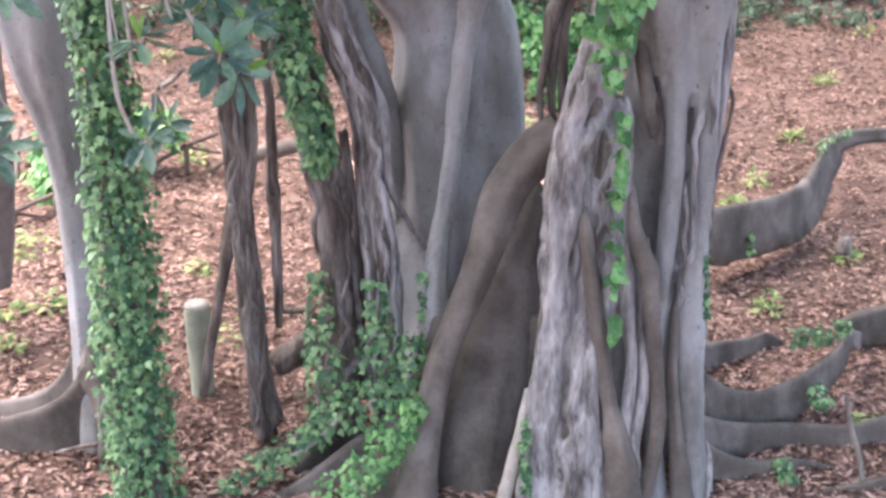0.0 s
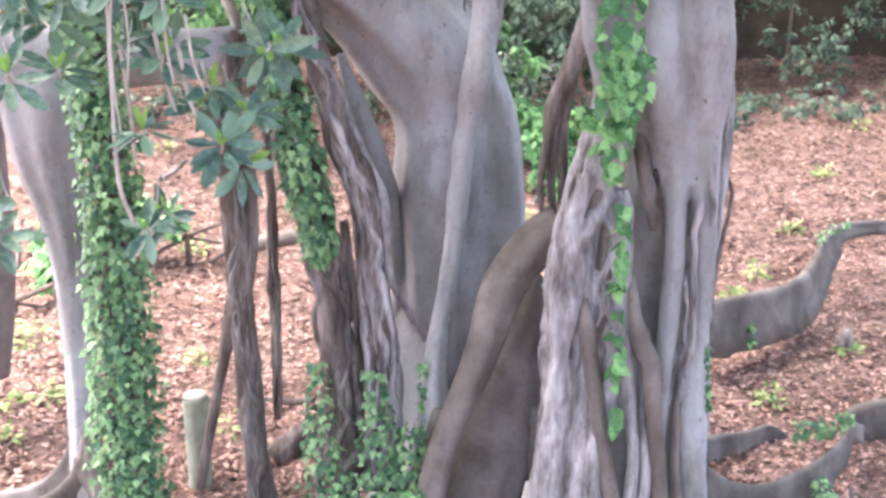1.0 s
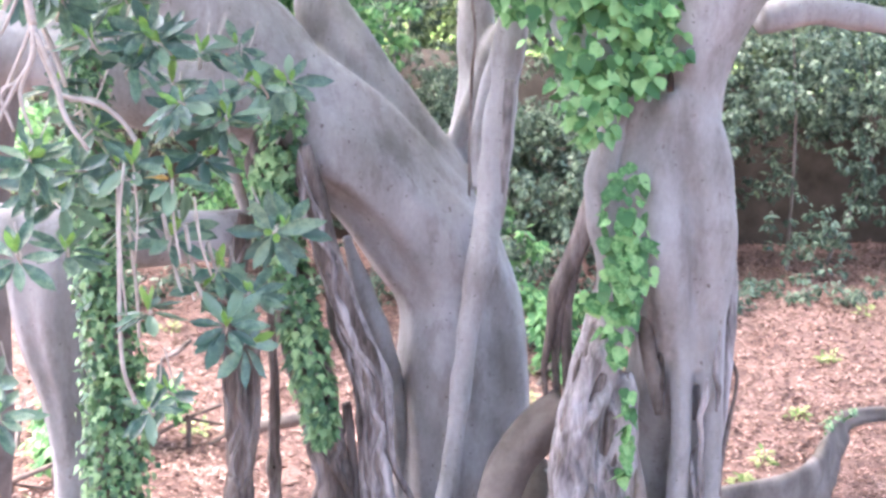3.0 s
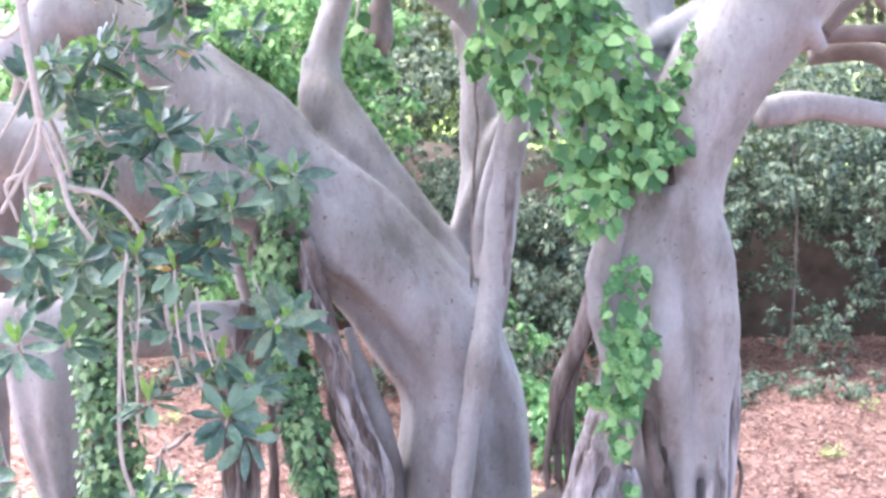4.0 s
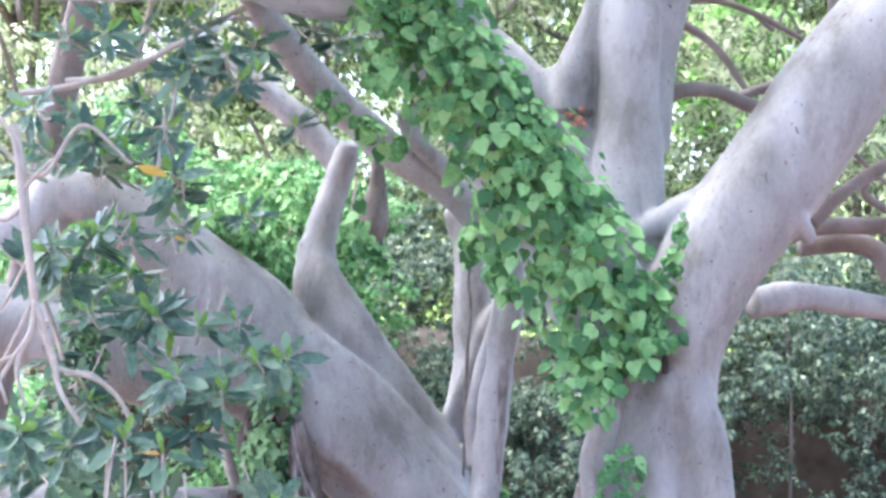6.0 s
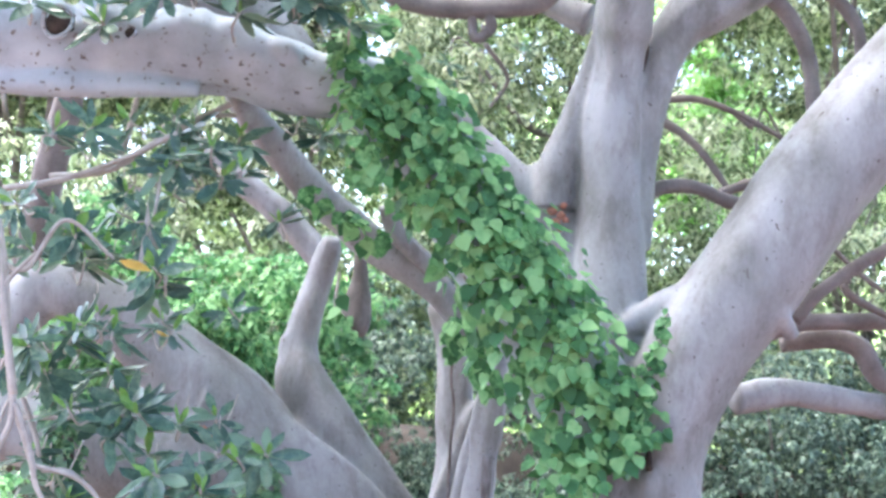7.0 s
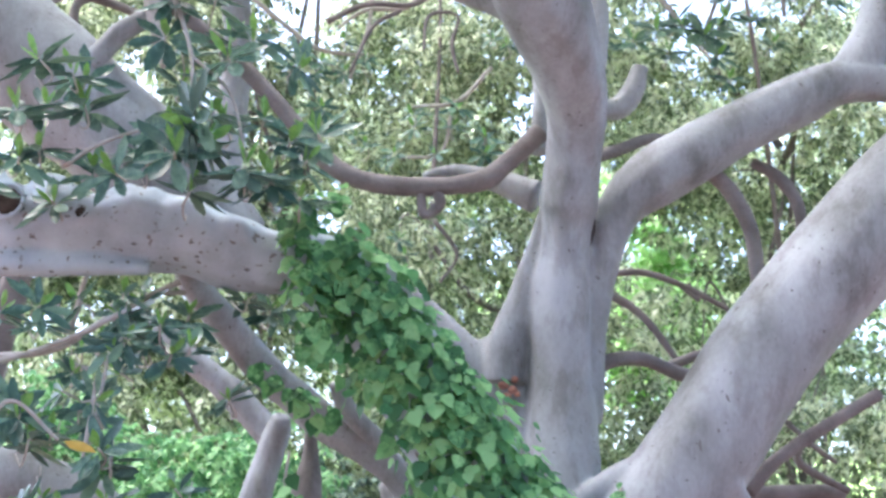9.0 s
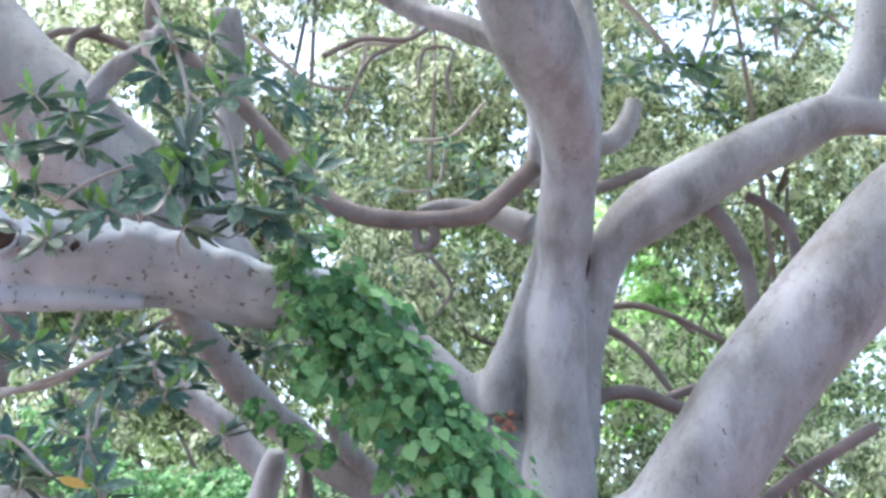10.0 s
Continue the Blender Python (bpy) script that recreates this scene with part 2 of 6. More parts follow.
                self.v.append(tuple(c[:3] + out * a * c[3] * h + np.array((0, 0, b * drop * c[4]))))
        for i in range(len(rows) - 1):
            for j in range(k):
                a, b = base + i * k + j, base + i * k + (j + 1) % k
                self.f.append((a, b, b + k, a + k))
        self.f.append(tuple(base + j for j in reversed(range(k))))
        self.f.append(tuple(base + (len(rows) - 1) * k + j for j in range(k)))
        return self


def link(name, verts, faces, mat, parent=None, label="", smooth=True, voxel=0, relax=0):
    me = bpy.data.meshes.new(name)
    me.from_pydata(verts, [], faces)
    if smooth:
        me.polygons.foreach_set("use_smooth", [True] * len(me.polygons))
    me.materials.append(mat)
    ob = new(name, me)
    ob.parent = parent
    if label:
        ob["label"] = label
    if voxel:
        mod = ob.modifiers.new("fuse", "REMESH")
        mod.mode, mod.voxel_size, mod.use_smooth_shade = "VOXEL", voxel, True
        if relax:
            sm = ob.modifiers.new("soften", "SMOOTH")
            sm.factor, sm.iterations = 0.5, relax
    return ob


def part(name, shape, mat, parent, label="", voxel=0, relax=0):
    return link(name, shape.v, shape.f, mat, parent, label, True, voxel, relax)


def ground_z(x, y):
    return 0.12 * (y - 8) + 0.05 * noise.noise(Vector((x * 0.5, y * 0.5, 0))) + 0.02 * noise.noise(Vector((x * 2, y * 2, 4)))


# ---- leaves ----
def leaf_plane(kind):
    """Outline points of half a leaf (along, across, lift); mirrored round the midrib."""
    if kind == "heart":
        half = [(0.06, 0.0), (-0.10, 0.20), (-0.02, 0.42), (0.25, 0.50), (0.60, 0.30), (1.0, 0.0)]
    elif kind == "ivy":
        half = [(0.0, 0.0), (-0.10, 0.30), (0.25, 0.50), (0.42, 0.27), (1.0, 0.0)]
    elif kind == "fig":
        half = [(0.0, 0.0), (0.18, 0.085), (0.45, 0.165), (0.75, 0.14), (1.0, 0.0)]
    else:
        half = [(0.0, 0.0), (0.4, 0.24), (1.0, 0.0)]
    if kind == "small":
        return np.array([(0, 0, 0), (0.45, 0.23, -0.05), (1, 0, -0.14), (0.45, -0.23, -0.05)], float), [(0, 3, 2, 1)]
    spine = [(a, 0.0, (0.10 if kind != "fig" else 0.06) * (1 - (2 * a - 1) ** 2) * -1) for a, b in half]
    v, f, n = list(spine), [], len(half)
    for s in (1, -1):
        o = len(v)
        v += [(a, s * b, (0.0 if kind != "fig" else 0.03) + 0.22 * b * (1 if kind == "fig" else -0.6) - 0.12 * a * a) for a, b in half[1:-1]]
        for i in range(n - 1):
            lo = o + i - 1 if i else 0
            hi = o + i if i < n - 2 else n - 1
            face = [i, i + 1, hi, lo] if 0 < i < n - 2 else ([0, 1, o] if i == 0 else [i, n - 1, lo])
            f.append(face if s < 0 else face[::-1])
    return np.array(v, float), f


def leaf_mesh(name, kind, mat):
    v, f = leaf_plane(kind)
    me = bpy.data.meshes.new(name)
    me.from_pydata([tuple(a) for a in v], [], f)
    me.polygons.foreach_set("use_smooth", [True] * len(me.polygons))
    me.materials.append(mat)
    return me


def frames(normals, down, rng, jitter=0.5):
    """Leaf axes: x along the leaf, z its face."""
    z = normals + rng.normal(0, jitter, normals.shape)
    z /= np.linalg.norm(z, axis=1)[:, None]
    x = down + rng.normal(0, jitter, normals.shape)
    x -= z * np.sum(x * z, axis=1)[:, None]
    x /= np.linalg.norm(x, axis=1)[:, None] + 1e-9
    return x, np.cross(z, x), z


def scatter(name, kind, mat, at, axes, size, parent=None, label=""):
    """Many leaves joined in one mesh."""
    v, f = leaf_plane(kind)
    x, y, z = axes
    allv = at[:, None, :] + size[:, None, None] * (v[None, :, 0:1] * x[:, None, :] + v[None, :, 1:2] * y[:, None, :] + v[None, :, 2:3] * z[:, None, :])
    n, k = len(at), len(v)
    sizes = np.array([len(a) for a in f])
    flat = np.concatenate([np.array(a) for a in f])
    loops = (np.arange(n)[:, None] * k + flat[None, :]).ravel()
    starts = (np.arange(n)[:, None] * len(flat) + np.concatenate([[0], np.cumsum(sizes)[:-1]])[None, :]).ravel()
    me = bpy.data.meshes.new(name)
    me.vertices.add(n * k)
    me.vertices.foreach_set("co", allv.ravel())
    me.loops.add(len(loops))
    me.loops.foreach_set("vertex_index", loops)
    me.polygons.add(len(starts))
    me.polygons.foreach_set("loop_start", starts)
    me.polygons.foreach_set("use_smooth", [True] * len(starts))
    me.update(calc_edges=True)
    me.materials.append(mat)
    ob = new(name, me)
    ob.parent = parent
    return tagged(ob, label, kind="stuff")


def single_leaves(name, mesh, at, axes, size, parent):
    x, y, z = axes
    for i in range(len(at)):
        ob = new(name, mesh)
        ob.parent = parent
        ob.matrix_basis = Matrix(((x[i][0], y[i][0], z[i][0], at[i][0]), (x[i][1], y[i][1], z[i][1], at[i][1]),
                                  (x[i][2], y[i][2], z[i][2], at[i][2]), (0, 0, 0, 1))) @ Matrix.Scale(size[i], 4)


def along_path(pts, n, rng, spread=1.0, front=0.0):
    """Points on the skin of a limb, with outward normals; front: how far they keep to the open, lit side."""
    p = np.array(pts, float)
    seg = np.linalg.norm(np.diff(p[:, :3], axis=0), axis=1) * np.sqrt(p[:-1, 3] + p[1:, 3])
    i = rng.choice(len(seg), n, p=seg / seg.sum())
    s = rng.random(n)[:, None]
    c = p[i] * (1 - s) + p[i + 1] * s
    t = p[i + 1, :3] - p[i, :3]
    t /= np.linalg.norm(t, axis=1)[:, None]
    d = rng.normal(0, 1, (n, 3)) + np.array((0, -front, 0.3 * front))
    d -= t * np.sum(d * t, axis=1)[:, None]
    d /= np.linalg.norm(d, axis=1)[:, None]
    return c[:, :3] + d * c[:, 3:4] * (1 + rng.normal(0.08, 0.12, (n, 1)) * spread), d


def climber(name, label, category, runs, kind, mesh, mat, size, singles, seed, stems=(), bright=None):
    """A climbing plant: leaves along limbs, some of them objects of their own, and its stems."""
    rng = np.random.default_rng(seed)
    root = tagged(new(name), label, category)
    for s in stems:
        part("stem", Shape().tube(s, 0.05), TWIG, root)
    at, nor = [], []
    for pts, n, spread, front in runs:
        a, d = along_path(pts, n, rng, spread, front)
        at.append(a), nor.append(d)
    at, nor = np.vstack(at), np.vstack(nor)
    ax = frames(nor + np.array((0, -0.35, 0.5)), np.array((0, -0.35, -1.0)) + 0.4 * nor, rng, 0.4)
    sz = size * rng.uniform(0.6, 1.25, len(at))
    order = np.argsort(at[:, 1] + rng.normal(0, 0.15, len(at)))
    one, rest = order[:singles], order[singles:]
    single_leaves("leaf", mesh, at[one], [a[one] for a in ax], sz[one], root)
    if len(rest):
        scatter("foliage", kind, mat, at[rest], [a[rest] for a in ax], sz[rest], root, "many small green leaves")
    return root


def slim(pts, k=0.86):
    return [(a, b, c, r * k) for a, b, c, r in pts]


def cloud(rng, n, blobs, droop):
    """Leaf places in clumps inside soft ellipsoids (x, y, z, rx, ry, rz)."""
    b = np.array(blobs)
    vol = b[:, 3] * b[:, 5]
    pick = rng.choice(len(b), n // 14, p=vol / vol.sum())
    d = rng.normal(0, 1, (len(pick), 3))
    d /= np.linalg.norm(d, axis=1)[:, None]
    c = b[pick, :3] + d * b[pick, 3:6] * rng.random((len(pick), 1)) ** 0.45
    c = np.repeat(c, 14, axis=0)
    off = rng.normal(0, 1, c.shape)
    off /= np.linalg.norm(off, axis=1)[:, None]
    nor = off * 0.7 + np.array((0, -0.5, 0.7))
    return c, off, nor


# ---- ground ----
def build_ground():
    nx, ny = 90, 120
    xs = np.concatenate([np.linspace(-60, -9, 10), np.linspace(-8, 9, nx - 20), np.linspace(10, 60, 10)])
    ys = np.concatenate([np.linspace(-30, 5, 10), np.linspace(5.5, 24, ny - 20), np.linspace(25, 400, 10)])
    v = [(x, y, ground_z(x, min(y, 30)) if y > 0 else -1.0) for y in ys for x in xs]
    f = [(j * nx + i, j * nx + i + 1, (j + 1) * nx + i + 1, (j + 1) * nx + i) for j in range(ny - 1) for i in range(nx - 1)]
    return tagged(link("ground", v, f, GROUND), "sloping ground of reddish soil under fallen leaves", "ground", kind="structure")


build_ground()


def build_litter():
    rng = np.random.default_rng(5)
    n = 115000
    y = 7.0 + 16.0 * rng.random(n) ** 1.25
    x = (rng.random(n) - 0.5) * (y * 0.80)
    z = np.array([ground_z(a, b) for a, b in zip(x, y)]) + rng.uniform(0.0, 0.03, n)
    up = np.tile(np.array((0.0, 0.0, 1.0)), (n, 1))
    ax = frames(up, rng.normal(0, 1, (n, 3)), rng, 0.25)
    scatter("leaf_litter", "fig", LITTER, np.column_stack([x, y, z]), ax, rng.uniform(0.035, 0.095, n))["label"] = "dense litter of curled pinkish tan fallen leaves"


build_litter()

# ---- the great fig: left stem with its long limb, right strangler stem ----
fig = tagged(new("fig_tree"), "huge old grey fig tree with fused stems and buttress roots", "tree")

MAIN = [(0.026, 9, -0.314, 0.595), (0.026, 9.2, 0.32, 0.493), (0.078, 9.3, 1.174, 0.474), (0.131, 9.3, 1.847, 0.497), (0.115, 9.3, 2.49, 0.477), (0.05, 9.3, 3.018, 0.423), (-0.134, 9.25, 3.413, 0.451), (-0.609, 9.15, 3.921, 0.446), (-1.097, 9, 4.354, 0.415), (-1.447, 8.95, 4.613, 0.382), (-1.635, 8.9, 4.687, 0.349)]
LONG = [(-1.172, 8.95, 4.541, 0.331), (-1.5, 9, 4.868, 0.322), (-1.86, 9, 5.194, 0.259), (-2.298, 9, 5.481, 0.22), (-2.733, 9, 5.61, 0.188), (-2.773, 9, 5.51, 0.195), (-3.098, 9, 5.23, 0.194)]
LOW = [(-1.436, 8.9, 4.458, 0.368), (-1.896, 8.7, 4.414, 0.284), (-2.555, 8.6, 4.628, 0.262), (-3.309, 8.6, 4.726, 0.263)]
STUB = [(0.062, 9.35, 3.701, 0.171), (-0.197, 9.38, 3.994, 0.237), (-0.489, 9.38, 4.299, 0.278), (-0.739, 9.36, 4.637, 0.261), (-0.909, 9.36, 4.984, 0.204), (-0.942, 9.4, 5.239, 0.139), (-0.902, 9.4, 5.486, 0.115), (-0.833, 9.4, 5.733, 0.106), (-0.763, 9.35, 5.952, 0.098), (-0.733, 9.3, 6.055, 0.065)]
STUB_B = [(0.146, 9.6, 3.728, 0.167), (0.116, 9.6, 3.978, 0.159), (0.161, 9.6, 4.23, 0.15), (0.206, 9.6, 4.523, 0.15), (0.184, 9.6, 4.815, 0.15), (0.17, 9.6, 5.107, 0.125), (0.131, 9.6, 5.357, 0.113), (0.027, 9.6, 5.556, 0.067), (-0.024, 9.6, 5.622, 0.029)]
BUTT = [(0.625, 8.8, 1.87, 0.18), (0.531, 8.75, 1.376, 0.276), (0.437, 8.7, 0.824, 0.288), (0.316, 8.6, 0.325, 0.249), (0.234, 8.5, -0.088, 0.25)]
s = Shape()
s.tube(MAIN, 0.05, 0.10, 1.5, seed=1).tube(LONG, 0.07, 0.03, 2, seed=2).tube(LOW, 0.06, 0, 2, seed=3)
s.tube(STUB, 0.06, 0.09, 2, seed=4).tube(STUB_B, 0.08, 0.06, 2, seed=5).tube(BUTT, 0.05, 0.05, 2, seed=6)
s.tube([(-0.365, 8.9, -0.113, 0.26), (-0.212, 9.1, 0.557, 0.194), (-0.21, 9.25, 1.192, 0.172), (-0.185, 9.3, 1.847, 0.211)], 0.05, 0.05, seed=7)
s.tube([(-1.057, 9.35, 5.348, 0.033), (-1.043, 9.35, 5.254, 0.057), (-0.991, 9.35, 5.072, 0.09), (-0.863, 9.35, 4.789, 0.122)], 0.08, 0.05, seed=70)
s.tube([(0.42, 9.45, 4.972, 0.041), (0.329, 9.45, 4.814, 0.074), (0.25, 9.45, 4.607, 0.082), (0.172, 9.45, 4.379, 0.082), (0.086, 9.45, 4.152, 0.074), (0.015, 9.45, 4.019, 0.041)], 0.06, 0.08, 4, seed=71)
s.tube([(0.455, 9.3, 4.894, 0.04), (0.379, 9.3, 4.65, 0.057), (0.291, 9.3, 4.365, 0.061), (0.216, 9.3, 4.081, 0.057), (0.181, 9.3, 3.797, 0.049)], 0.06, 0.08, 4, seed=72)
part("trunk", s, BARK, fig, "smooth grey trunk bending into a long limb", 0.022, 6)

# root that swings from the right stem down in front of the trunk
s = Shape().tube([(0.794, 8.2, 2.44, 0.147), (0.614, 8.2, 2.28, 0.155), (0.45, 8.18, 2.082, 0.149), (0.35, 8.12, 1.867, 0.134), (0.284, 8.08, 1.663, 0.12), (0.203, 8.03, 1.442, 0.105), (0.106, 8.0, 1.21, 0.098), (0.004, 7.95, 0.943, 0.099), (-0.072, 7.88, 0.683, 0.107), (-0.137, 7.78, 0.395, 0.122), (-0.186, 7.65, 0.081, 0.152), (-0.224, 7.55, -0.208, 0.19)], 0.05, 0.05, 3, seed=8)
s.tube([(0.66, 8.75, 1.927, 0.04), (0.578, 8.62, 1.677, 0.158), (0.459, 8.5, 1.384, 0.229), (0.383, 8.45, 1.019, 0.287), (0.304, 8.35, 0.672, 0.312), (0.224, 8.22, 0.292, 0.32), (0.164, 8.05, -0.201, 0.344)], 0.05, 0.08, 2, seed=77)
s.tube([(-0.016, 8.3, 1.083, 0.055), (-0.075, 8.25, 0.762, 0.095), (-0.193, 8.15, 0.461, 0.142), (-0.33, 8.0, 0.188, 0.196), (-0.447, 7.85, -0.172, 0.235)], 0.06, 0.08, 2, seed=78)
part("buttress_root", s, ROOT, fig, "", 0.02, 4)

# right stem: fused aerial roots
s = Shape()
s.tube([(1.357, 8.8, -0.628, 0.39), (1.348, 8.9, 0.276, 0.34), (1.395, 8.92, 1.158, 0.3), (1.473, 8.8, 2.039, 0.28), (1.501, 8.5, 2.774, 0.27), (1.478, 8.4, 3.128, 0.27), (1.447, 8.32, 3.582, 0.29), (1.4, 8.13, 4.05, 0.285), (1.398, 8.1, 4.401, 0.272), (1.389, 8.1, 4.453, 0.253)], 0.05, 0.10, 2, seed=9)
s.tube([(1.616, 8.4, 3.605, 0.107), (1.637, 8.45, 2.871, 0.134), (1.649, 8.45, 2.099, 0.138), (1.633, 8.4, 1.296, 0.149), (1.637, 8.35, 0.45, 0.169), (1.683, 8.3, -0.445, 0.207)], 0.05, 0.08, 2, seed=76)
s.tube([(1.25, 8.08, 3.844, 0.212), (1.321, 8.08, 3.507, 0.208), (1.41, 8.1, 3.227, 0.162), (1.461, 8.05, 2.882, 0.106), (1.474, 8.0, 2.603, 0.071), (1.483, 7.98, 2.275, 0.072), (1.465, 7.96, 1.863, 0.073), (1.44, 7.94, 1.477, 0.067), (1.414, 7.92, 1.081, 0.06), (1.411, 7.88, 0.683, 0.061), (1.424, 7.82, 0.287, 0.069), (1.447, 7.75, -0.111, 0.101)], 0.06, 0.10, 3, seed=10)
s.tube([(1.544, 8.1, 3.842, 0.158), (1.598, 8.08, 3.507, 0.159), (1.645, 8.05, 3.095, 0.112), (1.661, 8.02, 2.78, 0.082), (1.669, 8.0, 2.456, 0.072), (1.674, 8.0, 2.118, 0.073), (1.659, 7.98, 1.856, 0.073), (1.644, 7.96, 1.469, 0.097), (1.643, 7.94, 1.031, 0.113), (1.652, 7.9, 0.673, 0.107), (1.673, 7.86, 0.352, 0.108), (1.721, 7.8, -0.141, 0.156)], 0.06, 0.10, 3, seed=11)
s.tube([(1.629, 8.15, 4.123, 0.113), (1.687, 8.2, 3.584, 0.115), (1.76, 8.2, 3.281, 0.092), (1.773, 8.2, 2.959, 0.072), (1.759, 8.2, 2.553, 0.044)], 0.05, 0.05, seed=12)
LIMB_V = [(1.446, 8.3, 4.233, 0.13), (1.161, 8.12, 4.607, 0.219), (0.816, 7.95, 5.102, 0.297), (0.49, 7.85, 5.585, 0.287), (0.172, 7.75, 5.989, 0.27), (0.081, 7.7, 6.187, 0.246), (-0.2, 7.6, 6.542, 0.245), (-0.475, 7.55, 6.695, 0.203), (-0.709, 7.5, 6.706, 0.19), (-0.877, 7.48, 6.745, 0.208), (-1.044, 7.46, 6.776, 0.207), (-1.179, 7.45, 6.826, 0.231), (-1.36, 7.43, 6.829, 0.224), (-1.523, 7.4, 6.864, 0.246), (-1.7, 7.38, 6.832, 0.225), (-1.946, 7.36, 6.868, 0.251), (-2.119, 7.34, 6.829, 0.221), (-2.314, 7.32, 6.88, 0.238), (-2.471, 7.3, 6.862, 0.22), (-2.939, 7.25, 6.834, 0.207)]
LIMB_R = [(1.464, 8.1, 4.243, 0.211), (1.456, 8.1, 4.665, 0.275), (1.64, 8.1, 5.161, 0.324), (2.051, 8.1, 5.768, 0.345), (2.496, 8.1, 6.375, 0.338), (3.003, 8.1, 6.939, 0.36), (3.482, 8.1, 7.452, 0.353), (4.041, 8.1, 7.979, 0.339)]
s.tube([(1.182, 8.03, 4.66, 0.091), (1.137, 8.03, 4.449, 0.126), (1.114, 8.03, 4.205, 0.14), (1.119, 8.03, 3.926, 0.147), (1.159, 8.03, 3.647, 0.14), (1.213, 8.03, 3.335, 0.119), (1.246, 8.03, 3.057, 0.084)], 0.05, 0.08, 3, seed=79)
s.tube([(1.299, 7.98, 4.471, 0.09), (1.272, 7.98, 4.245, 0.146), (1.27, 7.98, 3.968, 0.18), (1.289, 7.98, 3.691, 0.194), (1.319, 8.0, 3.411, 0.195), (1.358, 8.04, 3.127, 0.168), (1.402, 8.1, 2.835, 0.127), (1.424, 8.16, 2.575, 0.092), (1.435, 8.2, 2.351, 0.057)], 0.05, 0.08, 3, seed=160)
s.tube([(1.466, 8.0, 4.474, 0.111), (1.511, 8.0, 4.249, 0.146), (1.579, 8.0, 3.972, 0.153), (1.619, 8.0, 3.695, 0.146), (1.642, 8.02, 3.415, 0.139), (1.639, 8.05, 3.131, 0.126), (1.619, 8.1, 2.84, 0.105), (1.611, 8.14, 2.584, 0.078), (1.615, 8.18, 2.361, 0.05)], 0.05, 0.08, 3, seed=161)
s.tube([(2.02, 7.98, 5.628, 0.042), (2.086, 7.92, 5.5, 0.063), (2.159, 7.94, 5.406, 0.059), (2.241, 8.02, 5.303, 0.049)], 0.1, seed=162)
s.tube(LIMB_R, 0.04, 0.03, 1.5, seed=13)
s.tube([(1.143, 8.2, 5.33, 0.05), (1.286, 8.2, 5.387, 0.079), (1.458, 8.15, 5.475, 0.107), (1.664, 8.1, 5.581, 0.107)], 0.04, seed=14)
STEM = [(1.258, 8.3, 4.626, 0.198), (1.187, 8.4, 5.355, 0.226), (1.178, 8.45, 5.611, 0.244), (1.179, 8.5, 6.185, 0.211), (1.169, 8.5, 6.767, 0.206), (1.213, 8.46, 7.205, 0.174), (1.227, 8.42, 7.375, 0.202), (1.237, 8.38, 7.485, 0.194), (1.259, 8.3, 7.724, 0.19), (1.272, 8.15, 7.955, 0.204), (1.207, 7.95, 8.158, 0.242), (1.051, 7.75, 8.411, 0.28), (0.905, 7.6, 8.66, 0.289), (0.806, 7.5, 8.954, 0.281), (0.745, 7.4, 9.228, 0.273)]
s.tube(STEM, 0.05, 0.06, 2, seed=15)
s.tube([(1.259, 8.55, 5.942, 0.187), (1.4, 8.6, 6.567, 0.108), (1.487, 8.6, 7.047, 0.125), (1.62, 8.6, 7.42, 0.167), (1.921, 8.6, 7.686, 0.216), (2.443, 8.65, 8.03, 0.204), (2.979, 8.7, 8.327, 0.191), (3.33, 8.7, 8.47, 0.159), (3.837, 8.7, 8.436, 0.117), (4.259, 8.7, 8.4, 0.105)], 0.05, 0.03, 2, seed=16)
s.tube([(3.174, 8.75, 8.443, 0.126), (3.445, 8.75, 8.609, 0.169), (3.655, 8.75, 8.987, 0.162), (3.77, 8.75, 9.468, 0.156), (3.899, 8.75, 10.065, 0.15)], 0.05, seed=17)
s.tube([(1.185, 8.5, 5.543, 0.149), (0.906, 8.7, 6.02, 0.161), (0.52, 8.75, 6.414, 0.14), (0.204, 8.8, 6.738, 0.118), (-0.117, 8.8, 6.974, 0.111)], 0.05, 0.03, seed=18)
s.fin([(1.002, 8.55, 7.229, 0.047), (0.922, 8.6, 6.878, 0.039), (0.748, 8.65, 6.57, 0.035), (0.577, 8.7, 6.469, 0.031)], 0.35, 1.6)
s.tube([(1.14, 8.52, 7.5, 0.06), (1.09, 8.52, 7.3, 0.075), (1.038, 8.55, 7.108, 0.085), (0.93, 8.58, 6.753, 0.116), (0.82, 8.6, 6.462, 0.138), (0.797, 8.6, 6.173, 0.129)], 0.05, seed=180)
part("stem", s, BARK, fig, "smooth grey strangler stem forking into limbs", 0.02, 5)
s = Shape().tube(LIMB_V, 0.10, 0.05, 4.5, seed=19)
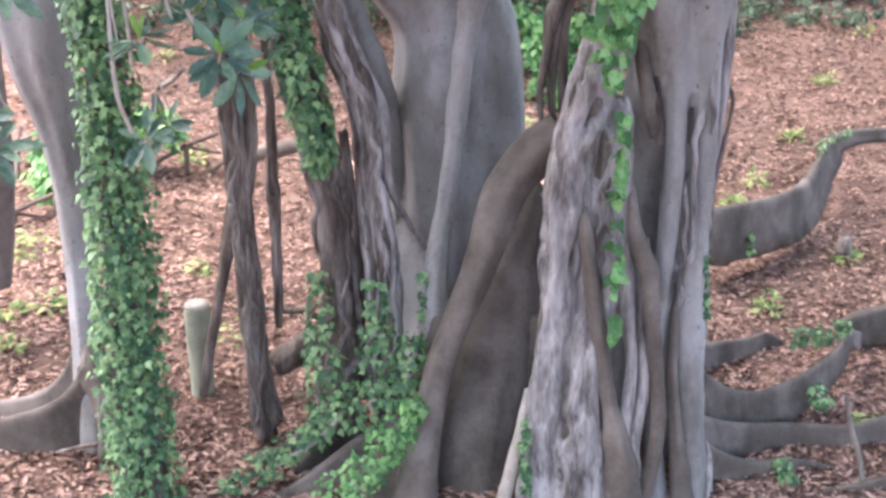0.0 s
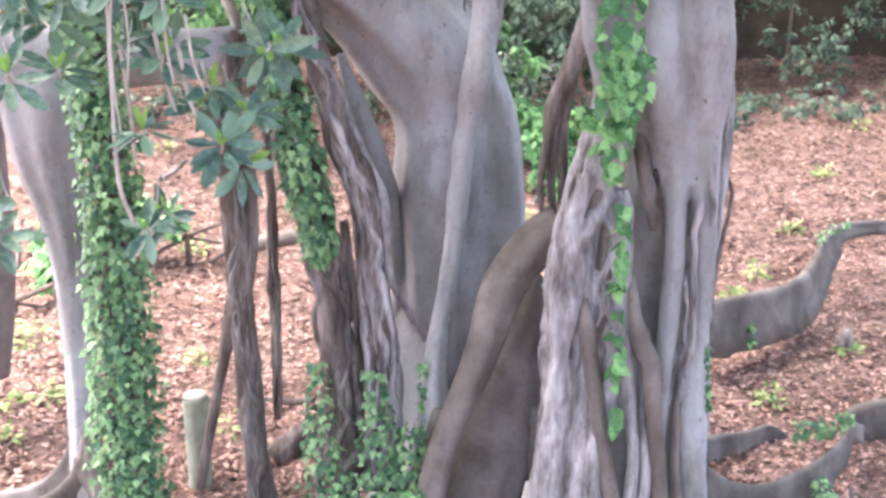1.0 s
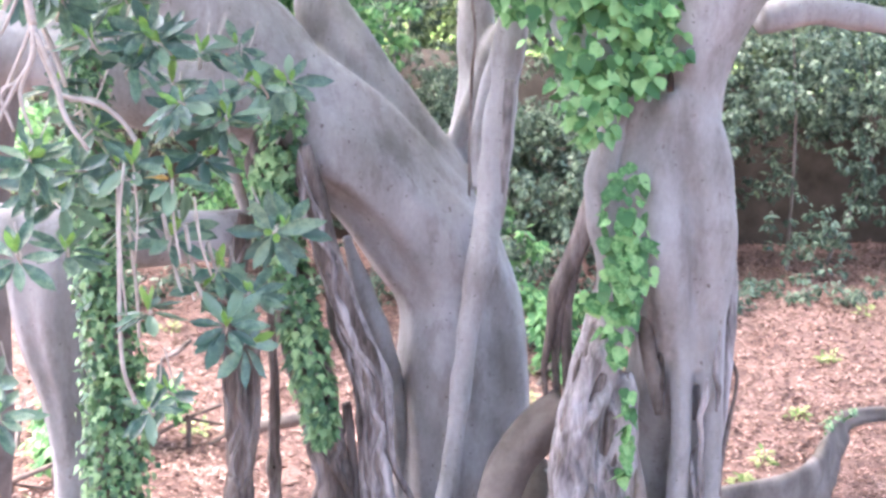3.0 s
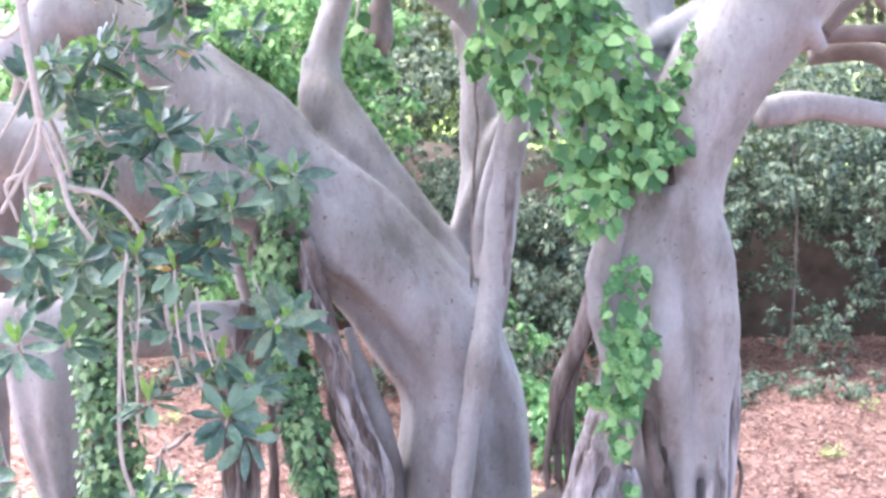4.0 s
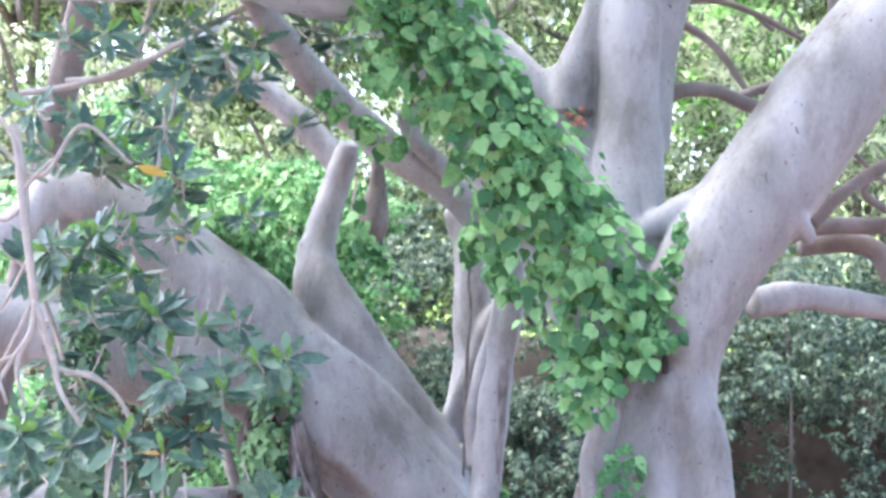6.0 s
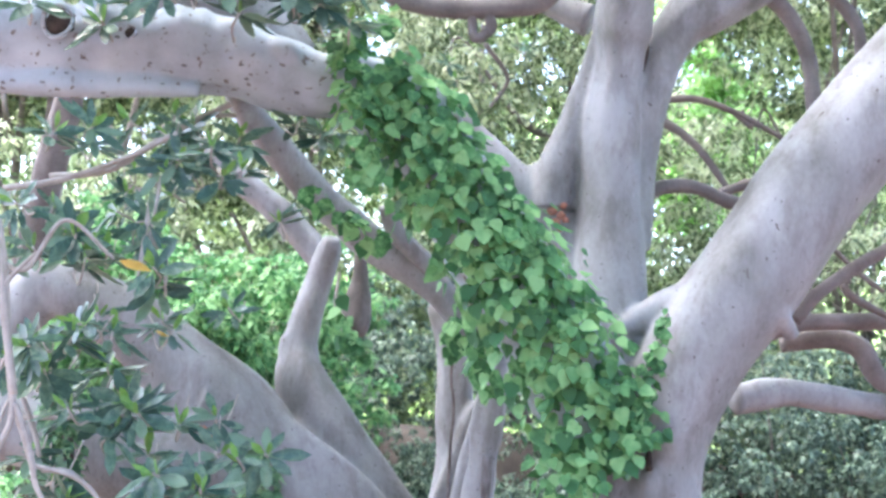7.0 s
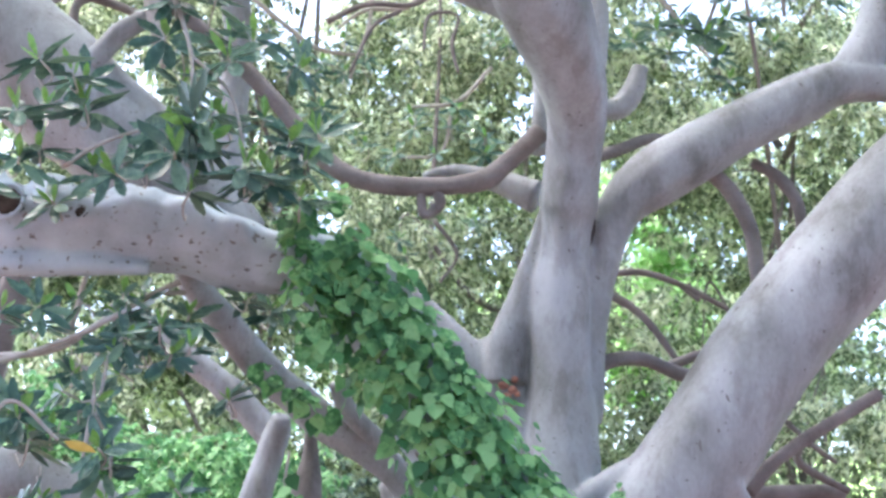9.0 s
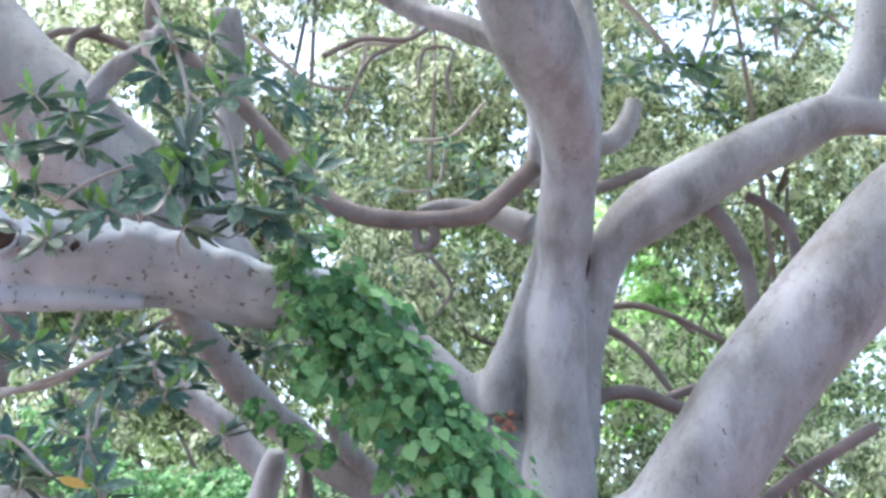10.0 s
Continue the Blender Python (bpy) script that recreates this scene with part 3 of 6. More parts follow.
for k, p in enumerate((
    [(-2.467, 7.33, 6.961, 0.033), (-2.396, 7.33, 7.063, 0.099), (-2.298, 7.33, 7.076, 0.106), (-2.198, 7.33, 6.975, 0.033)],
    [(-2.109, 7.33, 6.929, 0.033), (-2.037, 7.33, 7.031, 0.096), (-1.939, 7.33, 7.044, 0.103), (-1.84, 7.33, 6.943, 0.033)],
    [(-1.671, 7.33, 6.872, 0.033), (-1.598, 7.33, 6.974, 0.099), (-1.499, 7.33, 6.987, 0.106), (-1.401, 7.33, 6.886, 0.033)],
    [(-1.337, 7.33, 6.805, 0.033), (-1.264, 7.33, 6.906, 0.096), (-1.165, 7.33, 6.919, 0.103), (-1.068, 7.33, 6.819, 0.033)],
    [(-1.059, 7.33, 6.709, 0.033), (-0.985, 7.33, 6.811, 0.079), (-0.887, 7.33, 6.823, 0.086), (-0.79, 7.33, 6.723, 0.033)],
    [(-2.571, 7.28, 6.608, 0.072), (-2.247, 7.28, 6.603, 0.085), (-1.955, 7.28, 6.597, 0.078), (-1.662, 7.28, 6.591, 0.065), (-1.368, 7.28, 6.572, 0.039)])):
    s.tube(p, 0.08, 0.04, 4, seed=74 + k)
part("limb", s, PALE, fig, "pale knobbly limb with dark pits", 0.02, 3)

# gnarled roots fused down the right stem
s = Shape()
COLUMN_A = [(1.063, 8.02, 3.447, 0.097), (1.017, 8.0, 3.105, 0.126), (0.935, 7.95, 2.832, 0.148), (0.842, 7.9, 2.519, 0.142), (0.795, 7.88, 2.193, 0.129), (0.774, 7.86, 1.897, 0.123), (0.752, 7.84, 1.595, 0.113), (0.738, 7.82, 1.286, 0.111), (0.705, 7.8, 0.971, 0.104), (0.68, 7.75, 0.665, 0.105), (0.646, 7.7, 0.353, 0.113), (0.603, 7.6, -0.02, 0.137)]
COLUMN_B = [(1.066, 7.98, 2.717, 0.092), (1.059, 7.95, 2.396, 0.125), (1.038, 7.9, 2.074, 0.137), (1.013, 7.88, 1.775, 0.138), (0.986, 7.85, 1.433, 0.125), (0.941, 7.8, 1.134, 0.119), (0.917, 7.75, 0.831, 0.127), (0.894, 7.7, 0.523, 0.135), (0.862, 7.65, 0.21, 0.151), (0.844, 7.6, -0.063, 0.167)]
s.tube(slim(COLUMN_A), 0.10, 0.26, 6, seed=20).tube(slim(COLUMN_B), 0.10, 0.26, 6, seed=21)
part("aerial_root", Shape().tube([(1.141, 7.98, 4.605, 0.062), (1.078, 7.977, 4.419, 0.075), (0.995, 7.974, 4.196, 0.093), (0.94, 7.971, 3.955, 0.104), (0.954, 7.969, 3.712, 0.108), (0.996, 7.966, 3.467, 0.101), (1.038, 7.963, 3.219, 0.12), (1.011, 7.96, 2.932, 0.134)], 0.07, 0.14, 4, seed=75), BARK, fig)
w = Shape()
for k, p in enumerate((COLUMN_A, COLUMN_B)):
    w.strands(slim(p, 0.88), 13, 0.034, 400 + k, 1.0, True).strands(slim(p, 0.95), 24, 0.022, 404 + k, 1.7)
# Core darker than its ridges: the shade of crevices is in the colour.
root = part("aerial_root", s, BRAID, fig, "gnarled fused grey roots", 0.014, 1)
part("strand", w, ROUGH, root, "pale grey winding ridges", 0.011, 1)
part("aerial_root", Shape().strands([(1.628, 8.0, 3.105, 0.112), (1.639, 7.98, 2.789, 0.099), (1.641, 7.97, 2.316, 0.086), (1.629, 7.95, 1.788, 0.088), (1.623, 7.93, 1.321, 0.093), (1.632, 7.87, 0.772, 0.098), (1.684, 7.83, 0.282, 0.115), (1.725, 7.78, -0.129, 0.155)], 7, 0.024, 420, 1.4), ROUGH, fig)
for i, (p, m) in enumerate((
        ([(0.888, 7.86, 2.124, 0.011), (0.897, 7.74, 1.957, 0.039), (0.922, 7.72, 1.794, 0.05), (0.955, 7.7, 1.533, 0.054), (0.996, 7.68, 1.267, 0.055), (1.038, 7.66, 0.996, 0.055), (1.083, 7.64, 0.762, 0.063), (1.132, 7.62, 0.523, 0.089), (1.17, 7.6, 0.282, 0.12), (1.206, 7.58, -0.051, 0.167)], ROOT),
        ([(1.184, 7.92, 2.256, 0.011), (1.195, 7.78, 2.075, 0.036), (1.216, 7.76, 1.894, 0.054), (1.264, 7.74, 1.741, 0.065), (1.316, 7.72, 1.641, 0.065), (1.337, 7.7, 1.416, 0.054), (1.366, 7.68, 1.148, 0.051), (1.399, 7.66, 0.834, 0.048), (1.416, 7.64, 0.555, 0.052), (1.376, 7.62, 0.27, 0.06), (1.292, 7.6, -0.063, 0.076)], ROOT),
        ([(1.146, 7.98, 2.461, 0.011), (1.145, 7.85, 2.276, 0.036), (1.154, 7.817, 1.987, 0.05), (1.173, 7.784, 1.655, 0.047), (1.2, 7.751, 1.315, 0.048), (1.229, 7.719, 1.009, 0.044), (1.212, 7.686, 0.739, 0.045), (1.184, 7.653, 0.527, 0.052), (1.164, 7.62, 0.142, 0.06)], ROUGH),
        ([(1.323, 7.92, 1.799, 0.011), (1.306, 7.84, 1.634, 0.033), (1.292, 7.803, 1.373, 0.037), (1.299, 7.767, 1.149, 0.041), (1.326, 7.73, 0.881, 0.045), (1.294, 7.693, 0.61, 0.041), (1.263, 7.657, 0.377, 0.053), (1.316, 7.62, -0.032, 0.068)], ROUGH),
        ([(1.213, 8.1, 3.297, 0.014), (1.223, 8.0, 3.105, 0.042), (1.253, 7.985, 2.896, 0.049), (1.293, 7.97, 2.683, 0.053), (1.321, 7.955, 2.523, 0.043), (1.327, 7.94, 2.45, 0.018)], ROOT),
        ([(1.748, 8.15, 3.498, 0.063), (1.754, 8.122, 3.153, 0.071), (1.76, 8.093, 2.8, 0.057), (1.744, 8.065, 2.439, 0.043), (1.726, 8.037, 2.107, 0.029), (1.722, 8.008, 1.768, 0.026), (1.747, 7.98, 1.054, 0.023)], ROUGH),
        ([(1.54, 7.98, 1.461, 0.011), (1.532, 7.9, 1.253, 0.034), (1.524, 7.85, 0.948, 0.038), (1.542, 7.8, 0.639, 0.045), (1.583, 7.75, 0.326, 0.057), (1.638, 7.7, -0.081, 0.085)], ROOT),
        ([(1.031, 7.66, 0.544, 0.037), (1.026, 7.605, 0.321, 0.052), (1.01, 7.55, 0.011, 0.075)], ROUGH))):
    part("aerial_root", Shape().tube(p, 0.10, 0.14, 5, seed=30 + i), m, fig)

# free aerial roots
for i, (p, m) in enumerate((
        ([(0.489, 9.0, 5.434, 0.078), (0.449, 9.0, 5.081, 0.094), (0.402, 8.95, 4.727, 0.105), (0.352, 8.95, 4.297, 0.109), (0.291, 8.9, 3.718, 0.101), (0.231, 8.74, 3.276, 0.101), (0.171, 8.74, 3.037, 0.079), (0.1, 8.69, 2.453, 0.071), (0.081, 8.64, 2.245, 0.067), (0.016, 8.59, 1.771, 0.068), (-0.047, 8.49, 1.43, 0.08), (-0.064, 8.39, 0.958, 0.109), (-0.128, 8.24, 0.505, 0.089), (-0.155, 8.14, 0.29, 0.081)], BARK),
        ([(0.386, 9.1, 4.887, 0.055), (0.282, 9.1, 4.528, 0.063), (0.209, 9.05, 4.173, 0.063), (0.207, 9, 3.784, 0.051)], BARK),
        ([(0.402, 8.85, 4.524, 0.038), (0.382, 8.85, 4.146, 0.042), (0.34, 8.85, 3.607, 0.039), (0.267, 8.85, 3.294, 0.035)], ROUGH),
        ([(-0.969, 8.5, 4.079, 0.055), (-0.905, 8.5, 3.785, 0.074), (-0.826, 8.5, 3.449, 0.082), (-0.716, 8.5, 3.109, 0.083), (-0.605, 8.5, 2.804, 0.083), (-0.541, 8.5, 2.71, 0.083), (-0.488, 8.45, 2.375, 0.076), (-0.468, 8.45, 2.019, 0.069), (-0.403, 8.4, 1.629, 0.07), (-0.37, 8.4, 1.212, 0.071), (-0.367, 8.35, 0.715, 0.072), (-0.399, 8.3, 0.295, 0.081)], ROUGH),
        ([(-0.886, 8.55, 3.631, 0.045), (-0.776, 8.55, 3.215, 0.06), (-0.722, 8.55, 2.87, 0.061), (-0.567, 8.5, 2.532, 0.068), (-0.548, 8.5, 2.401, 0.057), (-0.525, 8.5, 2.003, 0.058), (-0.504, 8.45, 1.57, 0.055), (-0.46, 8.4, 1.041, 0.055), (-0.5, 8.35, 0.45, 0.065)], ROUGH),
        ([(-0.716, 8.5, 3.186, 0.037), (-0.529, 8.5, 2.766, 0.045), (-0.415, 8.5, 2.534, 0.042), (-0.394, 8.45, 2.336, 0.038), (-0.361, 8.45, 1.979, 0.027), (-0.253, 8.6, 1.684, 0.024), (-0.129, 8.7, 1.438, 0.024)], ROUGH),
        ([(-0.709, 8.9, 3.436, 0.031), (-0.612, 8.9, 3.12, 0.063), (-0.514, 8.9, 2.841, 0.079), (-0.418, 8.95, 2.548, 0.072), (-0.352, 9.05, 2.258, 0.057), (-0.331, 9.1, 1.82, 0.05), (-0.321, 9.15, 1.364, 0.038)], BARK),
        ([(-0.694, 8.8, 2.282, 0.039), (-0.657, 8.8, 1.87, 0.04), (-0.617, 8.8, 1.488, 0.045), (-0.586, 8.8, 1.05, 0.041), (-0.641, 8.7, 0.553, 0.042), (-0.685, 8.6, 0.14, 0.05)], DARK),
        ([(-1.028, 8.6, 3.166, 0.099), (-0.995, 8.55, 2.775, 0.121), (-0.854, 8.5, 2.322, 0.114), (-0.791, 8.5, 1.882, 0.116), (-0.757, 8.5, 1.469, 0.118), (-0.717, 8.45, 1.063, 0.127), (-0.716, 8.4, 0.648, 0.153), (-0.765, 8.3, 0.205, 0.17)], DARK),
        ([(-1.17, 8.7, 4.163, 0.133), (-1.22, 8.7, 3.915, 0.129), (-1.136, 8.65, 3.503, 0.106), (-1.021, 8.6, 3.089, 0.099)], DARK),
        ([(-1.527, 8.8, 4.036, 0.038), (-1.428, 8.8, 3.752, 0.038), (-1.356, 8.8, 3.521, 0.031)], TWIG),
        ([(-1.361, 8.6, 3.621, 0.053), (-1.472, 8.55, 2.94, 0.068), (-1.442, 8.5, 2.595, 0.064), (-1.416, 8.5, 2.243, 0.077), (-1.395, 8.5, 1.841, 0.07), (-1.354, 8.45, 1.361, 0.071), (-1.332, 8.45, 0.845, 0.072), (-1.294, 8.4, 0.425, 0.081), (-1.288, 8.4, 0.106, 0.098)], DARK),
        ([(-1.336, 8.6, 2.932, 0.034), (-1.328, 8.55, 2.737, 0.042), (-1.316, 8.55, 2.388, 0.046), (-1.336, 8.5, 2.003, 0.042), (-1.408, 8.5, 1.594, 0.043), (-1.407, 8.5, 1.085, 0.04), (-1.329, 8.45, 0.669, 0.057), (-1.21, 8.4, 0.198, 0.074)], DARK),
        ([(-1.437, 8.45, 1.857, 0.039), (-1.506, 8.5, 1.469, 0.043), (-1.581, 8.5, 1.128, 0.04), (-1.682, 8.5, 0.646, 0.041), (-1.732, 8.5, 0.375, 0.037)], DARK),
        ([(-1.267, 9, 3.577, 0.02), (-1.235, 9, 2.529, 0.024), (-1.228, 9, 2.188, 0.024), (-1.238, 9, 1.787, 0.033), (-1.236, 9, 1.744, 0.057), (-1.229, 9, 1.696, 0.033), (-1.227, 9, 1.284, 0.025), (-1.225, 8.95, 0.716, 0.03)], DARK),
        ([(0.903, 8.1, 3.803, 0.064), (0.85, 8.15, 3.583, 0.064), (0.771, 8.2, 3.377, 0.061), (0.692, 8.2, 3.175, 0.054), (0.661, 8.2, 2.953, 0.036), (0.624, 8.2, 2.654, 0.022), (0.667, 8.2, 2.364, 0.018)], BRAID),
        ([(0.889, 8.2, 3.649, 0.043), (0.795, 8.25, 3.314, 0.044), (0.728, 8.25, 3.055, 0.037), (0.7, 8.25, 2.718, 0.029), (0.726, 8.25, 2.389, 0.026)], BRAID),
        ([(0.826, 8.22, 3.392, 0.036), (0.772, 8.25, 3.055, 0.033), (0.773, 8.25, 2.719, 0.033), (0.779, 8.25, 2.465, 0.03)], BRAID),
        ([(1.795, 8.1, 2.78, 0.014), (1.848, 8.1, 2.652, 0.014), (1.797, 8.05, 2.368, 0.014), (1.743, 8, 2.08, 0.015), (1.744, 8, 1.692, 0.011)], DARK),
        ([(0.19, 9.2, 5.327, 0.01), (0.147, 9.2, 5.085, 0.012), (0.171, 9.2, 4.846, 0.01), (0.149, 9.2, 4.525, 0.012), (0.141, 9.15, 4.087, 0.01), (0.141, 9.1, 3.616, 0.008)], DARK),
        ([(0.709, 8.3, 1.083, 0.094), (0.557, 8.25, 0.697, 0.087), (0.403, 8.2, 0.325, 0.08), (0.225, 8.1, -0.094, 0.096), (0.124, 8, -0.355, 0.104)], ROOT),
        ([(0.575, 7.75, 0.789, 0.037), (0.505, 7.7, 0.438, 0.045), (0.402, 7.6, 0.024, 0.053)], TWIG),
        ([(0.004, 8.7, 1.091, 0.098), (-0.024, 8.5, 0.646, 0.089), (-0.016, 8.3, 0.205, 0.097), (0.004, 8, -0.263, 0.136)], ROOT))):
    wide = max(q[3] for q in p)
    braided = m in (ROUGH, DARK) and wide > 0.055
    # Braided cores get a darker bark, painting crevice shade between the strands.
    root = part("aerial_root", Shape().tube(slim(p, (0.92 if m is ROUGH else 0.8) if braided else 1.0), 0.10, 0.26 if m in (ROUGH, DARK) else 0.08, 5, seed=50 + i), (BRAID if m is ROUGH else DARK) if braided else m, fig)
    if braided:
        part("strand", Shape().strands(slim(p, 0.98), 22, 0.14 * wide + 0.004, 500 + i, 1.9), ROUGH if m is ROUGH else BRAID, root, "paler winding strands")

part("stub", Shape().tube([(-0.567, 9.9, 6.058, 0.039), (-0.559, 9.9, 5.842, 0.06), (-0.573, 9.9, 5.669, 0.099), (-0.591, 9.9, 5.496, 0.116), (-0.624, 9.9, 5.401, 0.078)], 0.08, 0.1, 4, seed=73), ROOT, fig, "broken brown stub")

# branches of the crown
for i, (p, m) in enumerate((
        ([(0.292, 8.9, 5.336, 0.077), (-0.025, 8.9, 5.706, 0.116), (-0.415, 8.85, 5.943, 0.127), (-0.764, 8.8, 6.236, 0.123), (-0.951, 8.7, 6.407, 0.116), (-1.148, 8.5, 6.632, 0.106), (-1.278, 8.3, 6.771, 0.097), (-1.293, 8, 6.839, 0.079)], BARK),
        ([(-0.767, 9.6, 5.871, 0.101), (-1.075, 9.6, 6.205, 0.106), (-1.382, 9.6, 6.456, 0.093), (-1.69, 9.6, 6.666, 0.077), (-2.084, 9.6, 6.875, 0.06)], BARK),
        ([(-0.323, 8.6, 6.168, 0.061), (-0.245, 8.7, 5.994, 0.069), (-0.01, 8.8, 5.781, 0.069)], BARK),
        ([(1.043, 8.45, 7.924, 0.071), (0.797, 8.4, 7.669, 0.07), (0.582, 8.4, 7.533, 0.074), (0.079, 8.4, 7.492, 0.066), (-0.309, 8.4, 7.575, 0.07), (-0.587, 8.4, 7.83, 0.066), (-0.833, 8.4, 8.141, 0.059), (-1.163, 8.4, 8.477, 0.056), (-1.454, 8.4, 8.732, 0.06), (-1.667, 8.4, 8.949, 0.056), (-1.658, 8.4, 9.403, 0.057)], BRANCH),
        ([(1.044, 8.7, 7.527, 0.112), (0.773, 8.8, 7.685, 0.081), (0.452, 8.9, 7.784, 0.049), (0.246, 8.9, 7.745, 0.025)], BARK),
        ([(0.833, 8.4, 8.857, 0.106), (0.514, 8.5, 9.036, 0.095), (0.185, 8.6, 9.218, 0.092), (-0.197, 8.7, 9.523, 0.085)], BARK),
        ([(1.511, 8.7, 8.207, 0.074), (1.667, 8.75, 8.253, 0.083), (1.777, 8.75, 8.39, 0.083), (1.835, 8.75, 8.573, 0.059)], BARK),
        ([(1.515, 8.9, 8.633, 0.093), (1.553, 8.9, 9.103, 0.086), (1.5, 8.9, 9.488, 0.087), (1.603, 8.9, 9.936, 0.088)], BARK),
        ([(1.083, 8.8, 7.907, 0.074), (1.106, 8.8, 8.397, 0.067), (1.079, 8.8, 8.715, 0.059)], BARK),
        ([(1.286, 8.6, 5.988, 0.09), (1.358, 8.65, 6.226, 0.073), (1.525, 8.7, 6.354, 0.05), (1.78, 8.8, 6.396, 0.047), (2.075, 8.9, 6.312, 0.047), (2.338, 9, 6.301, 0.04)], BRANCH),
        ([(2.066, 9.2, 6.439, 0.041), (2.319, 9.2, 6.525, 0.037), (2.57, 9.2, 6.548, 0.029)], BRANCH),
        ([(1.523, 9.3, 7.006, 0.034), (1.732, 9.3, 6.944, 0.034), (1.936, 9.3, 6.774, 0.029), (2.132, 9.3, 6.501, 0.025)], BRANCH),
        ([(1.62, 9.6, 7.196, 0.026), (1.929, 9.6, 7.245, 0.026), (2.233, 9.6, 7.159, 0.026), (2.616, 9.6, 6.963, 0.022)], BRANCH),
        ([(2.233, 9.6, 7.159, 0.017), (2.401, 9.6, 7.027, 0.017), (2.321, 9.6, 7.161, 0.013)], BRANCH),
        ([(2.235, 8.7, 7.805, 0.057), (2.447, 8.7, 7.594, 0.061), (2.57, 8.7, 7.3, 0.06), (2.595, 8.7, 6.968, 0.052), (2.606, 8.7, 6.684, 0.039)], BRANCH),
        ([(2.668, 8.9, 7.908, 0.042), (2.869, 8.9, 7.779, 0.054), (2.988, 8.9, 7.584, 0.05), (3.005, 8.9, 7.282, 0.041)], BRANCH),
        ([(1.517, 8.8, 7.894, 0.049), (1.685, 8.8, 7.954, 0.045), (1.907, 8.85, 8.053, 0.042), (2.128, 8.9, 8.054, 0.033)], BRANCH),
        ([(2.147, 9.2, 4.955, 0.112), (2.492, 9.3, 5.022, 0.101), (2.845, 9.4, 5, 0.098), (3.37, 9.5, 4.935, 0.091)], BARK),
        ([(2.3, 8.9, 5.42, 0.077), (2.598, 9, 5.493, 0.066), (3.253, 9.2, 5.535, 0.056)], BRANCH),
        ([(2.543, 9.4, 5.382, 0.074), (2.874, 9.4, 5.422, 0.074), (3.119, 9.4, 5.353, 0.078), (3.274, 9.4, 5.112, 0.069), (3.678, 9.4, 4.959, 0.061)], BRANCH),
        ([(2.406, 8.6, 5.467, 0.053), (2.563, 8.6, 5.641, 0.049), (2.869, 8.7, 5.852, 0.046), (3.425, 8.8, 6.174, 0.043)], BRANCH),
        ([(2.928, 9, 5.874, 0.032), (2.902, 9, 5.714, 0.032), (3.232, 9, 5.523, 0.024)], BRANCH),
        ([(2.937, 9.4, 6.075, 0.021), (3.14, 9.4, 5.891, 0.021), (3.301, 9.4, 5.769, 0.017)], BRANCH),
        ([(-2.067, 8.3, 8.29, 0.078), (-1.893, 8.3, 8.52, 0.074), (-1.691, 8.3, 8.677, 0.067), (-1.529, 8.3, 8.9, 0.06)], BARK),
        ([(-1.66, 8.2, 8.758, 0.055), (-1.604, 8.2, 8.501, 0.05), (-1.529, 8.2, 8.249, 0.042)], TWIG),
        ([(-2.809, 9.5, 9.319, 0.036), (-2.551, 9.5, 9.426, 0.036), (-2.233, 9.5, 9.359, 0.041), (-2.002, 9.5, 9.265, 0.036)], BRANCH),
        ([(-2.496, 9.4, 9.056, 0.04), (-2.474, 9.4, 9.302, 0.04), (-2.261, 9.4, 9.406, 0.036)], BRANCH),
        ([(0.214, 8.4, 7.453, 0.031), (0.242, 8.4, 7.292, 0.035), (0.349, 8.4, 7.374, 0.039), (0.291, 8.4, 7.536, 0.031)], BRANCH),
        ([(0.334, 9, 7.442, 0.021), (0.498, 9, 7.188, 0.016), (0.376, 9, 6.976, 0.012)], BRANCH),
        ([(-0.534, 9.8, 9.398, 0.028), (-0.21, 9.8, 9.562, 0.024), (0.167, 9.8, 9.572, 0.024), (0.402, 9.8, 9.735, 0.024)], BRANCH),
        ([(-0.336, 9.8, 8.944, 0.014), (-0.159, 9.8, 9.356, 0.019), (0.073, 9.8, 9.517, 0.019)], BRANCH),
        ([(0.264, 9.8, 9.161, 0.014), (0.309, 9.8, 9.471, 0.019), (0.545, 9.8, 9.477, 0.014), (0.497, 9.8, 9.218, 0.019), (0.553, 9.8, 8.964, 0.014)], BRANCH))):
    part("branch", Shape().tube(p, 0.08, 0.06, 4, seed=90 + i), m, fig)
s = Shape().tube([(-3.486, 8.6, 9.372, 0.412), (-2.758, 8.6, 8.621, 0.424), (-2.152, 8.6, 8.068, 0.418), (-1.486, 8.6, 7.533, 0.353), (-0.997, 8.6, 7.091, 0.232)], 0.05, 0.04, 2, seed=130)
s.tube([(-1.208, 8.8, 9.264, 0.11), (-1.117, 8.8, 8.709, 0.117), (-1.152, 8.8, 8.17, 0.123), (-1.186, 8.7, 7.531, 0.143)], 0.05, 0.03, seed=131)
part("limb", s, BARK, fig, "shaded brown grey limb", 0.025, 4)

